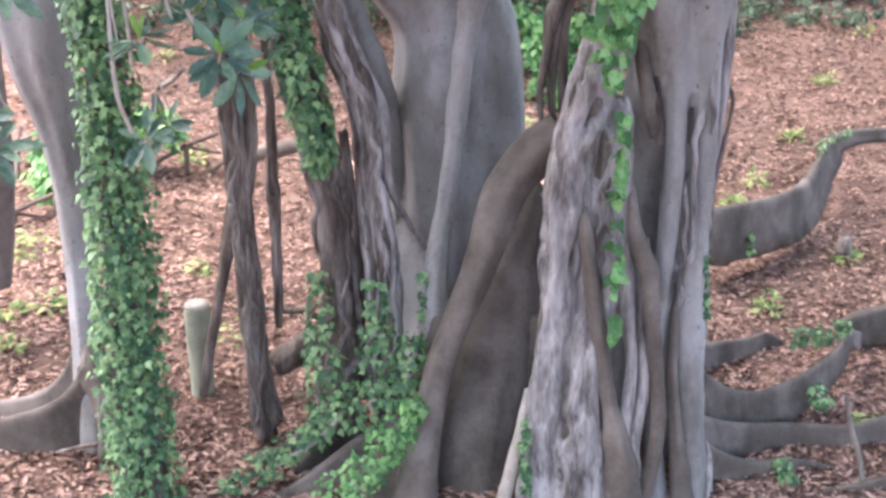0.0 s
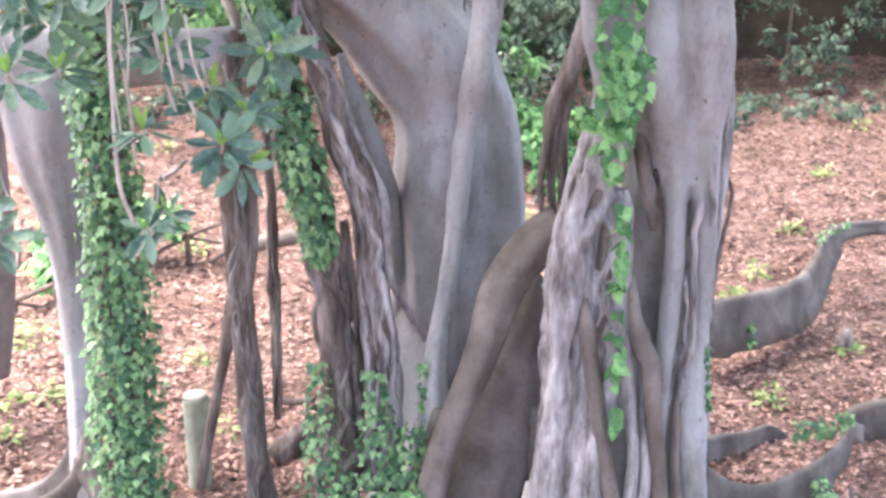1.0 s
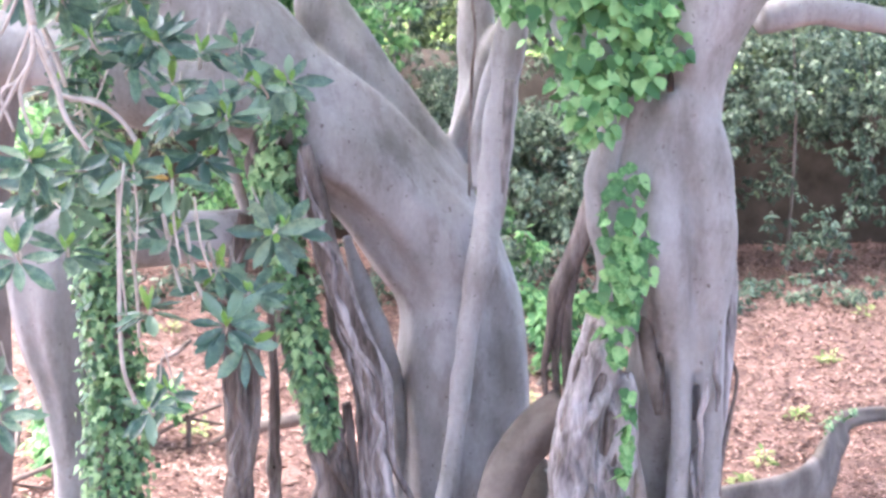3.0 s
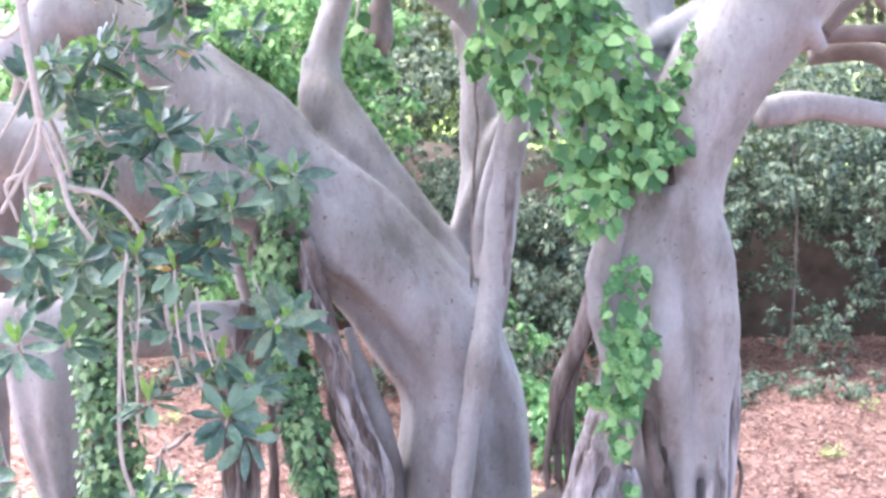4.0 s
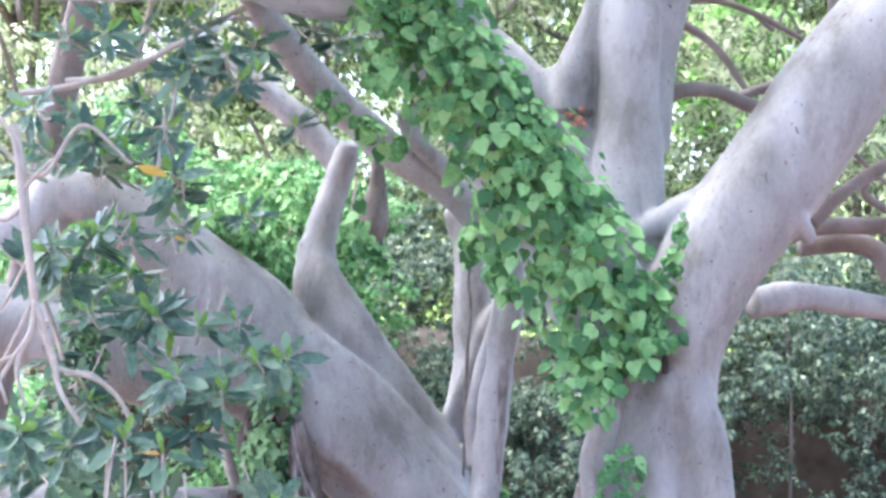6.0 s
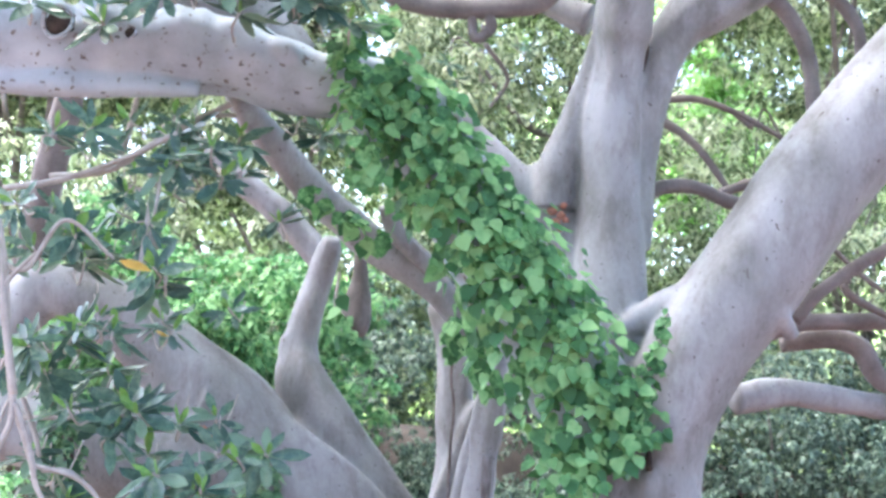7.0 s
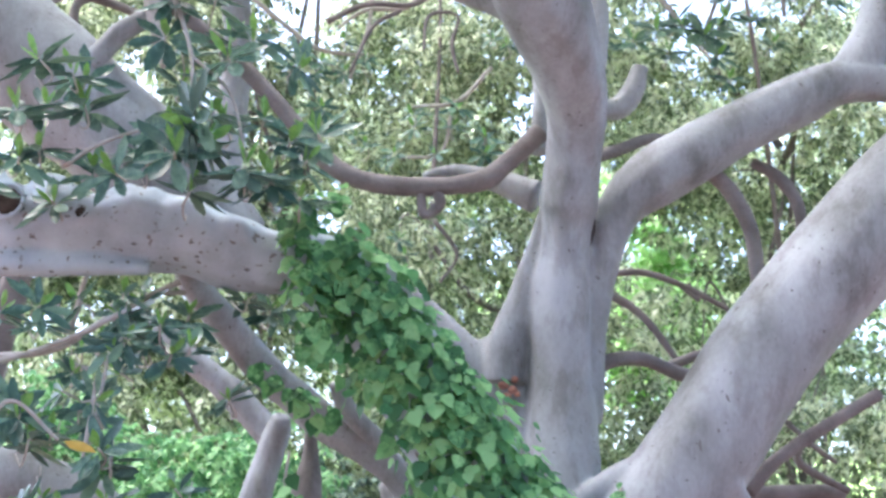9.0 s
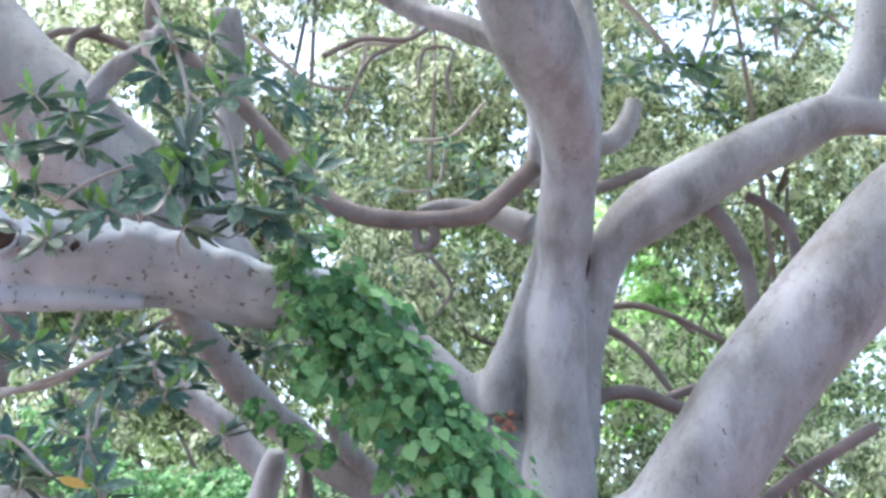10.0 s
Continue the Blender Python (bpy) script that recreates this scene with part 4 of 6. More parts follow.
# plank roots over the ground
for i, (p, d) in enumerate((
        ([(2.238, 10.6, 1.098, 0.087, 1), (2.548, 10.8, 1.084, 0.084, 1), (2.843, 11.0, 1.072, 0.08, 0.98), (3.17, 11.3, 1.068, 0.077, 0.95), (3.467, 11.7, 1.126, 0.074, 0.9), (3.71, 12.1, 1.29, 0.071, 0.5), (3.951, 12.4, 1.323, 0.067, 0.3), (4.47, 12.7, 1.279, 0.063, 0.25)], 0.5),
        ([(1.841, 9.3, 0.419, 0.071), (2.139, 9.45, 0.372, 0.063), (2.443, 9.6, 0.344, 0.046), (2.649, 9.7, 0.35, 0.028)], 0.3),
        ([(1.814, 8.3, 0.673, 0.064, 1), (2.047, 8.4, 0.488, 0.057, 1), (2.299, 8.5, 0.412, 0.053, 0.85), (2.561, 8.65, 0.43, 0.05, 0.7), (2.803, 8.8, 0.497, 0.046, 0.6), (2.994, 8.95, 0.567, 0.038, 0.5), (3.086, 9.1, 0.641, 0.03, 0.4)], 0.42),
        ([(1.714, 8.1, 0.443, 0.063), (2.072, 8.25, 0.286, 0.056), (2.518, 8.4, 0.207, 0.049), (2.929, 8.4, 0.189, 0.041), (3.365, 8.5, 0.238, 0.037)], 0.25),
        ([(1.665, 7.95, 0.477, 0.077), (1.866, 8, 0.232, 0.071), (2.15, 8, 0.121, 0.055), (2.454, 8.1, 0.079, 0.044), (2.822, 8.1, -0.003, 0.024)], 0.3),
        ([(3.237, 9.7, 0.44, 0.064), (3.443, 9.8, 0.508, 0.083), (3.893, 9.9, 0.506, 0.084)], 0.3),
        ([(2.099, 7.7, -0.081, 0.031), (2.71, 7.85, -0.002, 0.035), (3.186, 7.9, 0.067, 0.035)], 0.15),
        ([(-0.055, 8.1, 0.617, 0.078), (-0.365, 8, 0.451, 0.07), (-0.674, 7.9, 0.287, 0.058), (-0.981, 7.8, 0.08, 0.046), (-1.284, 7.7, -0.081, 0.031)], 0.3),
        ([(-0.579, 8.3, 0.385, 0.072), (-0.853, 8.15, 0.217, 0.06), (-1.082, 8, 0.032, 0.047), (-1.234, 7.9, -0.112, 0.031)], 0.25),
        ([(-0.749, 8.4, 0.335, 0.049), (-1.029, 8.3, 0.182, 0.041), (-1.265, 8.2, 0.055, 0.036), (-1.526, 8, -0.126, 0.024)], 0.2))):
    part("buttress_root", Shape().fin(p, d, 2.3, i, 0.65, True), ROOT, fig)

# unseen crown leaves, added over the stems to shade them and the ground
rng = np.random.default_rng(60)
blobs = []
for _ in range(380):
    x, y = rng.uniform(-12, 12), rng.uniform(-1, 20)
    if x < -6 and y > 13 and rng.random() < 0.8:
        continue
    blobs.append((x, y, max(13.5, 7.4 + 0.62 * y) + rng.uniform(0, 2.5), 1.4, 1.4, 0.7))
c, off, nor = cloud(rng, 112000, blobs, 0.4)
scatter("crown", "small", CANOPY, c + off * 0.35, frames(nor, off, rng, 0.4), 0.3 * rng.uniform(0.7, 1.2, len(c)), fig, "unseen leafy crown added high above the stems for shade")

# ---- the neighbouring fig ----
fig2 = tagged(new("fig_tree"), "pale grey fig stem flaring into plank roots", "tree")
s = Shape().tube([(-3.138, 8.7, 3.44, 0.229), (-2.763, 8.6, 3.438, 0.219), (-2.234, 8.6, 3.423, 0.196), (-1.685, 8.7, 3.453, 0.172), (-1.395, 8.8, 3.482, 0.154)], 0.06, 0.03, 2, seed=140)
s.tube([(-2.703, 8.6, 3.495, 0.226), (-2.707, 8.6, 3.151, 0.251), (-2.679, 8.6, 2.764, 0.214), (-2.611, 8.6, 2.37, 0.162), (-2.566, 8.6, 1.971, 0.136), (-2.568, 8.6, 1.642, 0.127), (-2.549, 8.55, 1.237, 0.108), (-2.539, 8.5, 0.823, 0.113), (-2.525, 8.45, 0.4, 0.139), (-2.519, 8.4, 0.014, 0.173)], 0.05, 0.12, 2, seed=141)
part("trunk", s, BARK, fig2, "", 0.02, 4)
for i, (p, d) in enumerate((([(-2.587, 8.5, 0.955, 0.056), (-2.748, 8.5, 0.556, 0.049), (-3.048, 8.6, 0.325, 0.042), (-3.595, 8.8, 0.155, 0.038)], 0.3),
                            ([(-2.529, 8.4, 0.868, 0.06), (-2.636, 8.35, 0.539, 0.048), (-2.872, 8.3, 0.376, 0.04), (-3.413, 8.3, 0.228, 0.036)], 0.55),
                            ([(-2.44, 8.3, 0.912, 0.055), (-2.383, 8.2, 0.612, 0.043), (-2.346, 8.1, 0.311, 0.036)], 0.25))):
    part("buttress_root", Shape().fin(p, d, 2.0, 20 + i), ROOT, fig2)

# ivy-clad stem
IVY_RUN = [(-2.279, 8, 4.977, 0.098), (-2.213, 8, 4.315, 0.105), (-2.203, 7.9, 4.105, 0.116), (-2.17, 7.9, 3.623, 0.132), (-2.077, 7.8, 3.079, 0.145), (-2.051, 7.8, 2.83, 0.155), (-2.032, 7.75, 2.306, 0.161), (-2.021, 7.7, 1.763, 0.168), (-2.02, 7.65, 1.201, 0.174), (-1.995, 7.6, 0.741, 0.173), (-1.948, 7.5, 0.127, 0.179), (-1.919, 7.4, -0.155, 0.187)]
ivy_host = tagged(new("tree_trunk"), "dark leaning stem hidden under ivy", "tree trunk")
part("trunk", Shape().tube([(a, b, c, r * 0.75) for a, b, c, r in IVY_RUN], 0.08, 0.1, seed=150), DARK, ivy_host)

# pale trunk behind the leaves
back = tagged(new("tree_trunk"), "grey slender stem behind the leaves", "tree trunk")
part("trunk", Shape().tube([(-2.791, 9.8, 7.678, 0.106), (-2.86, 9.8, 7.129, 0.109), (-2.952, 9.8, 6.635, 0.121), (-3.025, 9.8, 6.194, 0.116), (-3.111, 9.8, 5.674, 0.111), (-3.223, 9.8, 4.997, 0.118), (-3.483, 9.8, 3.467, 0.129), (-3.531, 9.8, 1.69, 0.15), (-3.683, 9.8, 0.746, 0.183)], 0.06, 0.05, seed=151), BRANCH, back)
# ---- climbing plants ----
ivy_leaf = leaf_mesh("ivy_leaf", "ivy", IVY_ONE)
heart_leaf = leaf_mesh("heart_leaf", "heart", HEART_ONE)


def shrink(pts, k):
    return [(a, b, c, r * k) for a, b, c, r in pts]


climber("ivy", "dense green ivy wrapped round a leaning stem", "ivy", [(IVY_RUN, 4800, 1.5, 0.5)], "ivy", ivy_leaf, IVY, 0.054, 300, 11)
LEAN_RUN = [(-1.106, 8.45, 4.507, 0.11), (-1.081, 8.45, 4.177, 0.118), (-1.116, 8.5, 4.115, 0.125), (-1.164, 8.55, 3.778, 0.127), (-1.089, 8.5, 3.372, 0.12), (-0.993, 8.45, 3.002, 0.12), (-0.891, 8.4, 2.592, 0.12), (-0.839, 8.35, 2.362, 0.097), (-0.828, 8.35, 2.128, 0.068)]
climber("ivy", "ivy trailing from the limb down a slanting root", "ivy", [(LEAN_RUN, 1100, 1.2, 0.7)], "ivy", ivy_leaf, IVY, 0.07, 250, 12,
        [[(-1.064, 8.4, 4.301, 0.014), (-1.157, 8.45, 3.861, 0.015), (-0.999, 8.35, 3.096, 0.015), (-0.829, 8.3, 2.528, 0.011)]])
climber("ivy", "ivy creeping over roots at the foot of the tree", "ivy",
        [([(-0.866, 8.3, 1.419, 0.054), (-0.841, 8.2, 0.956, 0.086), (-0.817, 8.1, 0.574, 0.117), (-0.722, 8.05, 0.337, 0.157)], 260, 1.7, 0.6),
         ([(-0.474, 8.2, 1.416, 0.061), (-0.448, 8.15, 1.063, 0.085), (-0.483, 8.1, 0.66, 0.117), (-0.562, 8, 0.364, 0.133)], 260, 1.7, 0.6),
         ([(-0.21, 8.2, 1.041, 0.062), (-0.229, 8.1, 0.789, 0.093), (-0.326, 8, 0.538, 0.109)], 190, 1.5, 0.6),
         ([(-0.799, 8.05, 0.381, 0.086), (-1.108, 7.95, 0.215, 0.078), (-1.376, 7.85, 0.051, 0.093), (-1.534, 7.8, -0.141, 0.093)], 260, 1.7, 0.6),
         ([(-0.133, 8.4, 1.422, 0.02), (-0.154, 8.35, 1.062, 0.024), (0.024, 8.3, 1.04, 0.024)], 40, 1.5, 0.6)],
        "ivy", ivy_leaf, IVY, 0.055, 300, 13, [[(-0.715, 8, 0.451, 0.019), (-0.871, 7.95, 0.303, 0.019), (-1.177, 7.85, 0.139, 0.015)]])
climber("ivy", "small ivy sprays on buttress roots and litter", "ivy",
        [([(2.717, 10.8, 0.833, 0.025), (2.709, 10.8, 0.621, 0.03)], 30, 1.5, 0.5), ([(2.604, 8.9, 0.645, 0.051), (2.895, 8.9, 0.691, 0.068), (3.029, 8.95, 0.762, 0.034)], 110, 1.5, 0.5),
         ([(2.715, 8.6, 0.417, 0.041), (2.783, 8.5, 0.284, 0.049)], 60, 1.5, 0.5), ([(2.345, 8, 0.143, 0.039), (2.417, 7.9, -0.067, 0.063)], 80, 1.5, 0.5),
         ([(3.486, 11.7, 1.301, 0.042), (3.697, 12, 1.356, 0.043), (3.917, 12.2, 1.359, 0.033)], 50, 1.5, 0.5), ([(1.712, 7.9, 1.729, 0.015), (1.737, 7.9, 1.253, 0.015)], 30, 1.5, 0.5),
         ([(0.539, 7.6, 0.659, 0.015), (0.534, 7.55, 0.436, 0.022), (0.544, 7.5, 0.169, 0.026)], 70, 1.5, 0.5)],
        "ivy", ivy_leaf, IVY, 0.05, 120, 14)

climber("ivy", "fresh light green ivy on the foot of a buttress root", "ivy", [([(-0.146, 7.75, 0.748, 0.052), (-0.316, 7.7, 0.481, 0.098), (-0.502, 7.6, 0.282, 0.105), (-0.726, 7.5, 0.041, 0.135)], 420, 1.6, 0.6)], "ivy", ivy_leaf, HEART, 0.05, 60, 19)
VINE = [(1.11, 8, 4.554, 0.292), (0.812, 7.9, 5.064, 0.33), (0.487, 7.8, 5.545, 0.319), (0.189, 7.7, 5.946, 0.288), (0.063, 7.65, 6.194, 0.279), (-0.199, 7.55, 6.529, 0.264), (-0.407, 7.5, 6.772, 0.203)]
climber("climbing_vine", "lush heart-leaved vine draped over the slanting limb", "vine",
        [(VINE, 1500, 1.5, 1.3), ([(0.871, 7.75, 4.686, 0.202), (0.836, 7.7, 4.451, 0.184), (0.875, 7.7, 4.184, 0.1)], 90, 1.3, 1.0),
         ([(-0.303, 7.35, 6.852, 0.166), (-0.504, 7.35, 6.881, 0.149), (-0.605, 7.4, 6.824, 0.067)], 60, 1.3, 1.0), ([(-0.527, 7.2, 6.867, 0.098), (-0.486, 7.2, 6.632, 0.097), (-0.449, 7.25, 6.413, 0.117), (-0.349, 7.4, 6.115, 0.112)], 110, 1.3, 1.0)],
        "heart", heart_leaf, HEART, 0.092, 300, 15)
climber("climbing_vine", "trailing heart-leaved vine hanging down the stem", "vine",
        [([(1.068, 7.75, 4.05, 0.074), (1.034, 7.72, 3.85, 0.114), (1.053, 7.7, 3.585, 0.134), (1.107, 7.7, 3.352, 0.114)], 75, 1.3, 1.0),
         ([(1.022, 7.7, 3.641, 0.108), (1.032, 7.7, 3.334, 0.115), (1.024, 7.7, 3.057, 0.082), (1.022, 7.7, 2.882, 0.048)], 80, 1.3, 1.0),
         ([(1.084, 7.7, 2.713, 0.027), (1.109, 7.7, 2.536, 0.024), (1.098, 7.7, 2.248, 0.024), (1.088, 7.68, 1.959, 0.028), (1.087, 7.65, 1.591, 0.036), (1.105, 7.6, 1.223, 0.018)], 46, 1.3, 1.0),
         ([(0.83, 7.7, 3.263, 0.048), (0.849, 7.7, 3.194, 0.034)], 8, 1.3, 1.0)],
        "heart", heart_leaf, HEART, 0.095, 220, 16)
climber("climbing_vine", "darker vine tendril in the crotch of the stem", "vine",
        [([(1.417, 7.72, 5.418, 0.023), (1.354, 7.72, 5.215, 0.047), (1.286, 7.75, 4.997, 0.067), (1.211, 7.78, 4.727, 0.081), (1.149, 7.78, 4.455, 0.068)], 100, 1.4, 1.0)],
        "heart", heart_leaf, IVY, 0.07, 90, 17, [[(1.413, 7.75, 5.404, 0.013), (1.297, 7.72, 5.029, 0.013), (1.167, 7.7, 4.624, 0.013)]])
climber("climbing_vine", "thin vine dangling from a slender limb", "vine",
        [([(-0.665, 9.2, 5.631, 0.032), (-0.62, 9.2, 5.392, 0.056), (-0.557, 9.2, 5.233, 0.088), (-0.456, 9.2, 5.154, 0.072)], 34, 1.3, 0.8), ([(-0.876, 8.4, 6.232, 0.052), (-0.686, 8.4, 6.123, 0.037), (-0.458, 8.4, 5.941, 0.067), (-0.309, 8.4, 5.888, 0.037)], 44, 1.3, 0.8),
         ([(0.093, 8.6, 5.39, 0.082), (0.246, 8.6, 5.243, 0.112), (0.361, 8.6, 5.095, 0.075), (0.42, 8.6, 4.909, 0.037)], 60, 1.3, 0.8)],
        "heart", heart_leaf, HEART, 0.10, 130, 18, [[(-0.668, 9.2, 5.792, 0.012), (-0.683, 9.2, 5.511, 0.012), (-0.578, 9.2, 5.272, 0.012)]])

# ---- leafy fig branches close by ----
fig_leaves = [leaf_mesh("fig_leaf", "fig", FIG), leaf_mesh("fig_leaf", "fig", FIG_NEW), leaf_mesh("fig_leaf", "fig", FIG_YELLOW)]


def fig_branch(label, rosettes, boughs, seed, yellow=(), grow=1.0):
    """Whorls of long glossy leaves on pale twigs."""
    rng = np.random.default_rng(seed)
    root = tagged(new("fig_branch"), label, "branch")
    for b in boughs:
        part("bough", Shape().tube(b, 0.05), TWIG, root)
    extra = [(x + rng.normal(0, 0.14), y + rng.uniform(0.15, 0.5), z + rng.normal(0, 0.12), r) for x, y, z, r in rosettes]
    for i, c in enumerate(list(rosettes) + extra):
        at, size = np.array(c[:3]), c[3]
        axis = np.array((rng.normal(0, 0.35), -0.55 + rng.normal(0, 0.3), 0.65 + rng.normal(0, 0.3)))
        axis /= np.linalg.norm(axis)
        u = np.cross(axis, (1, 0, 0.2))
        u /= np.linalg.norm(u)
        w = np.cross(axis, u)
        back = at + np.array((rng.normal(-0.05, 0.08), rng.uniform(0.15, 0.32), rng.uniform(-0.1, 0.22)))
        mid = at - axis * 0.12 + np.array((0, 0.03, 0.02))
        part("twig", Shape().tube([(*back, 0.005), (*((mid + back) / 2 + np.array((0, 0.02, -0.05))), 0.005), (*mid, 0.006), (*at, 0.007)], 0.04), TWIG, root)
        n = int(rng.integers(8, 12))
        for j in range(n + 2):
            g = 2.4 * j + rng.normal(0, 0.2)
            fresh = j >= n
            open_ = rng.uniform(1.1, 1.75) if not fresh else rng.uniform(0.2, 0.5)
            d = (u * math.cos(g) + w * math.sin(g)) * math.sin(open_) + axis * math.cos(open_) + np.array((0, 0, -0.22 if not fresh else 0.1))
            d /= np.linalg.norm(d)
            z = axis - d * np.dot(axis, d)
            z /= np.linalg.norm(z) + 1e-9
            y = np.cross(z, d)
            k = 1.2 * grow * size * rng.uniform(0.75, 1.15) * (0.6 if fresh else 1)
            o = at - axis * rng.uniform(0, 0.05) + d * 0.02
            mesh = fig_leaves[1] if fresh else fig_leaves[2] if (i in yellow and j == 3) else fig_leaves[0]
            ob = new("leaf", mesh)
            ob.parent = root
            ob.matrix_basis = Matrix(((d[0], y[0], z[0], o[0]), (d[1], y[1], z[1], o[1]), (d[2], y[2], z[2], o[2]), (0, 0, 0, 1))) @ Matrix.Scale(k, 4)
    return root


fig_branch("drooping fig branch with dark green leaf whorls", [(-1.982, 6.1, 4.149, 0.18), (-1.816, 6.3, 4.082, 0.164), (-1.516, 6.2, 4.133, 0.172), (-1.329, 6.2, 4.067, 0.173), (-1.292, 6.2, 4.428, 0.16), (-1.084, 6.3, 4.36, 0.158), (-1.739, 6.4, 4.296, 0.149), (-0.874, 6.4, 3.774, 0.174), (-1.38, 6.4, 3.755, 0.163), (-1.457, 6.2, 3.435, 0.181), (-1.091, 6.3, 3.334, 0.185), (-2.023, 6, 3.716, 0.174), (-1.514, 6.4, 2.88, 0.138), (-2.142, 6, 2.944, 0.178), (-1.162, 6.5, 3.6, 0.16), (-1.628, 6.5, 3.797, 0.159), (-1.008, 6.5, 3.456, 0.149)],
           [[(-2.106, 6.2, 5.617, 0.022), (-2.053, 6.2, 5.374, 0.019), (-2.019, 6.2, 5.077, 0.019), (-1.975, 6.2, 4.78, 0.019), (-1.909, 6.2, 4.592, 0.016), (-1.852, 6.2, 4.431, 0.014)], [(-1.853, 6.2, 4.45, 0.013), (-1.694, 6.25, 4.41, 0.013), (-1.576, 6.25, 4.331, 0.011), (-1.486, 6.25, 4.184, 0.011)], [(-1.613, 6.3, 4.015, 0.011), (-1.619, 6.3, 3.598, 0.011), (-1.615, 6.3, 3.143, 0.011), (-1.565, 6.35, 2.91, 0.011)],
            [(-1.419, 6.4, 3.868, 0.011), (-1.383, 6.4, 3.67, 0.011), (-1.327, 6.4, 3.442, 0.008)], [(-1.309, 6.4, 3.812, 0.011), (-1.26, 6.4, 3.529, 0.011), (-1.179, 6.4, 3.357, 0.009)], [(-1.975, 6.2, 4.78, 0.011), (-2.058, 6.2, 4.589, 0.011), (-2.136, 6.2, 4.425, 0.008)], [(-2.012, 6.2, 4.969, 0.011), (-2.116, 6.2, 4.75, 0.008), (-2.221, 6.2, 4.613, 0.008)],
            [(-1.615, 6.5, 3.769, 0.009), (-1.583, 6.5, 3.451, 0.009), (-1.576, 6.5, 3.216, 0.009)], [(-1.544, 6.15, 4.136, 0.0066), (-1.571, 6.15, 3.894, 0.0066), (-1.569, 6.15, 3.65, 0.0066), (-1.55, 6.15, 3.402, 0.0048)], [(-1.319, 6.15, 4.058, 0.0066), (-1.311, 6.15, 3.843, 0.0066), (-1.282, 6.15, 3.652, 0.0048)], [(-1.214, 6.15, 3.978, 0.0066), (-1.187, 6.15, 3.762, 0.0066), (-1.136, 6.15, 3.599, 0.0048)], [(-1.5, 6.15, 4.083, 0.0066), (-1.486, 6.15, 3.868, 0.0048), (-1.504, 6.15, 3.65, 0.0048)],
            [(-1.217, 6.5, 3.715, 0.009), (-1.164, 6.5, 3.513, 0.009), (-1.096, 6.5, 3.338, 0.009)]], 21, (3,))
fig_branch("fig branch with leaf whorls and a yellow leaf", [(-1.702, 6.2, 5.069, 0.195), (-1.976, 6.1, 4.165, 0.16), (-1.428, 6.4, 4.714, 0.184), (-1.337, 6.4, 4.381, 0.173), (-1.127, 6.4, 4.329, 0.173), (-1.392, 6.7, 5.422, 0.164), (-1.809, 6.5, 5.602, 0.17), (-2.052, 6.6, 5.542, 0.144), (-1.617, 6.6, 4.714, 0.161), (-1.957, 6.5, 4.507, 0.13), (-1.997, 6.5, 5.074, 0.125), (-1.308, 6.6, 5.138, 0.132), (-1.486, 6.7, 5.713, 0.129), (-2.125, 6.5, 5.752, 0.13), (-1.052, 6.7, 4.523, 0.128)],
           [[(-2.256, 6.4, 5.55, 0.011), (-2.029, 6.4, 5.4, 0.014), (-1.838, 6.4, 5.655, 0.011), (-1.608, 6.5, 5.478, 0.011)], [(-1.488, 6.7, 5.83, 0.012), (-1.512, 6.7, 5.566, 0.012), (-1.537, 6.7, 5.361, 0.009)], [(-2.048, 6.6, 4.677, 0.012), (-1.789, 6.6, 4.682, 0.012), (-1.472, 6.6, 4.703, 0.009)], 
            [(-2.153, 6.1, 5.639, 0.011), (-2.071, 6.1, 5.52, 0.013), (-2.026, 6.1, 5.281, 0.019), (-1.986, 6.1, 5.042, 0.021), (-1.935, 6.1, 4.777, 0.019)], [(-1.935, 6.1, 4.777, 0.016), (-1.951, 6.1, 4.617, 0.016), (-2.036, 6.1, 4.483, 0.013), (-2.126, 6.1, 4.321, 0.011)], [(-1.927, 6.1, 4.737, 0.016), (-1.842, 6.1, 4.513, 0.016), (-1.801, 6.1, 4.354, 0.013), (-1.697, 6.1, 4.197, 0.011)], [(-1.951, 6.1, 4.617, 0.013), (-2.009, 6.1, 4.456, 0.011), (-1.96, 6.1, 4.271, 0.008)], [(-2.023, 6.1, 4.509, 0.011), (-2.102, 6.1, 4.455, 0.011), (-2.045, 6.1, 4.283, 0.008)], [(-2.011, 6.1, 5.215, 0.011), (-2.09, 6.1, 5.147, 0.011), (-2.143, 6.1, 5.159, 0.011)], [(-2.026, 6.1, 5.281, 0.011), (-1.961, 6.1, 5.362, 0.011), (-1.882, 6.1, 5.444, 0.008)],
            [(-1.869, 6.4, 4.426, 0.014), (-1.729, 6.4, 4.415, 0.014), (-1.587, 6.4, 4.292, 0.011), (-1.515, 6.4, 4.182, 0.011)]], 22, (11,))
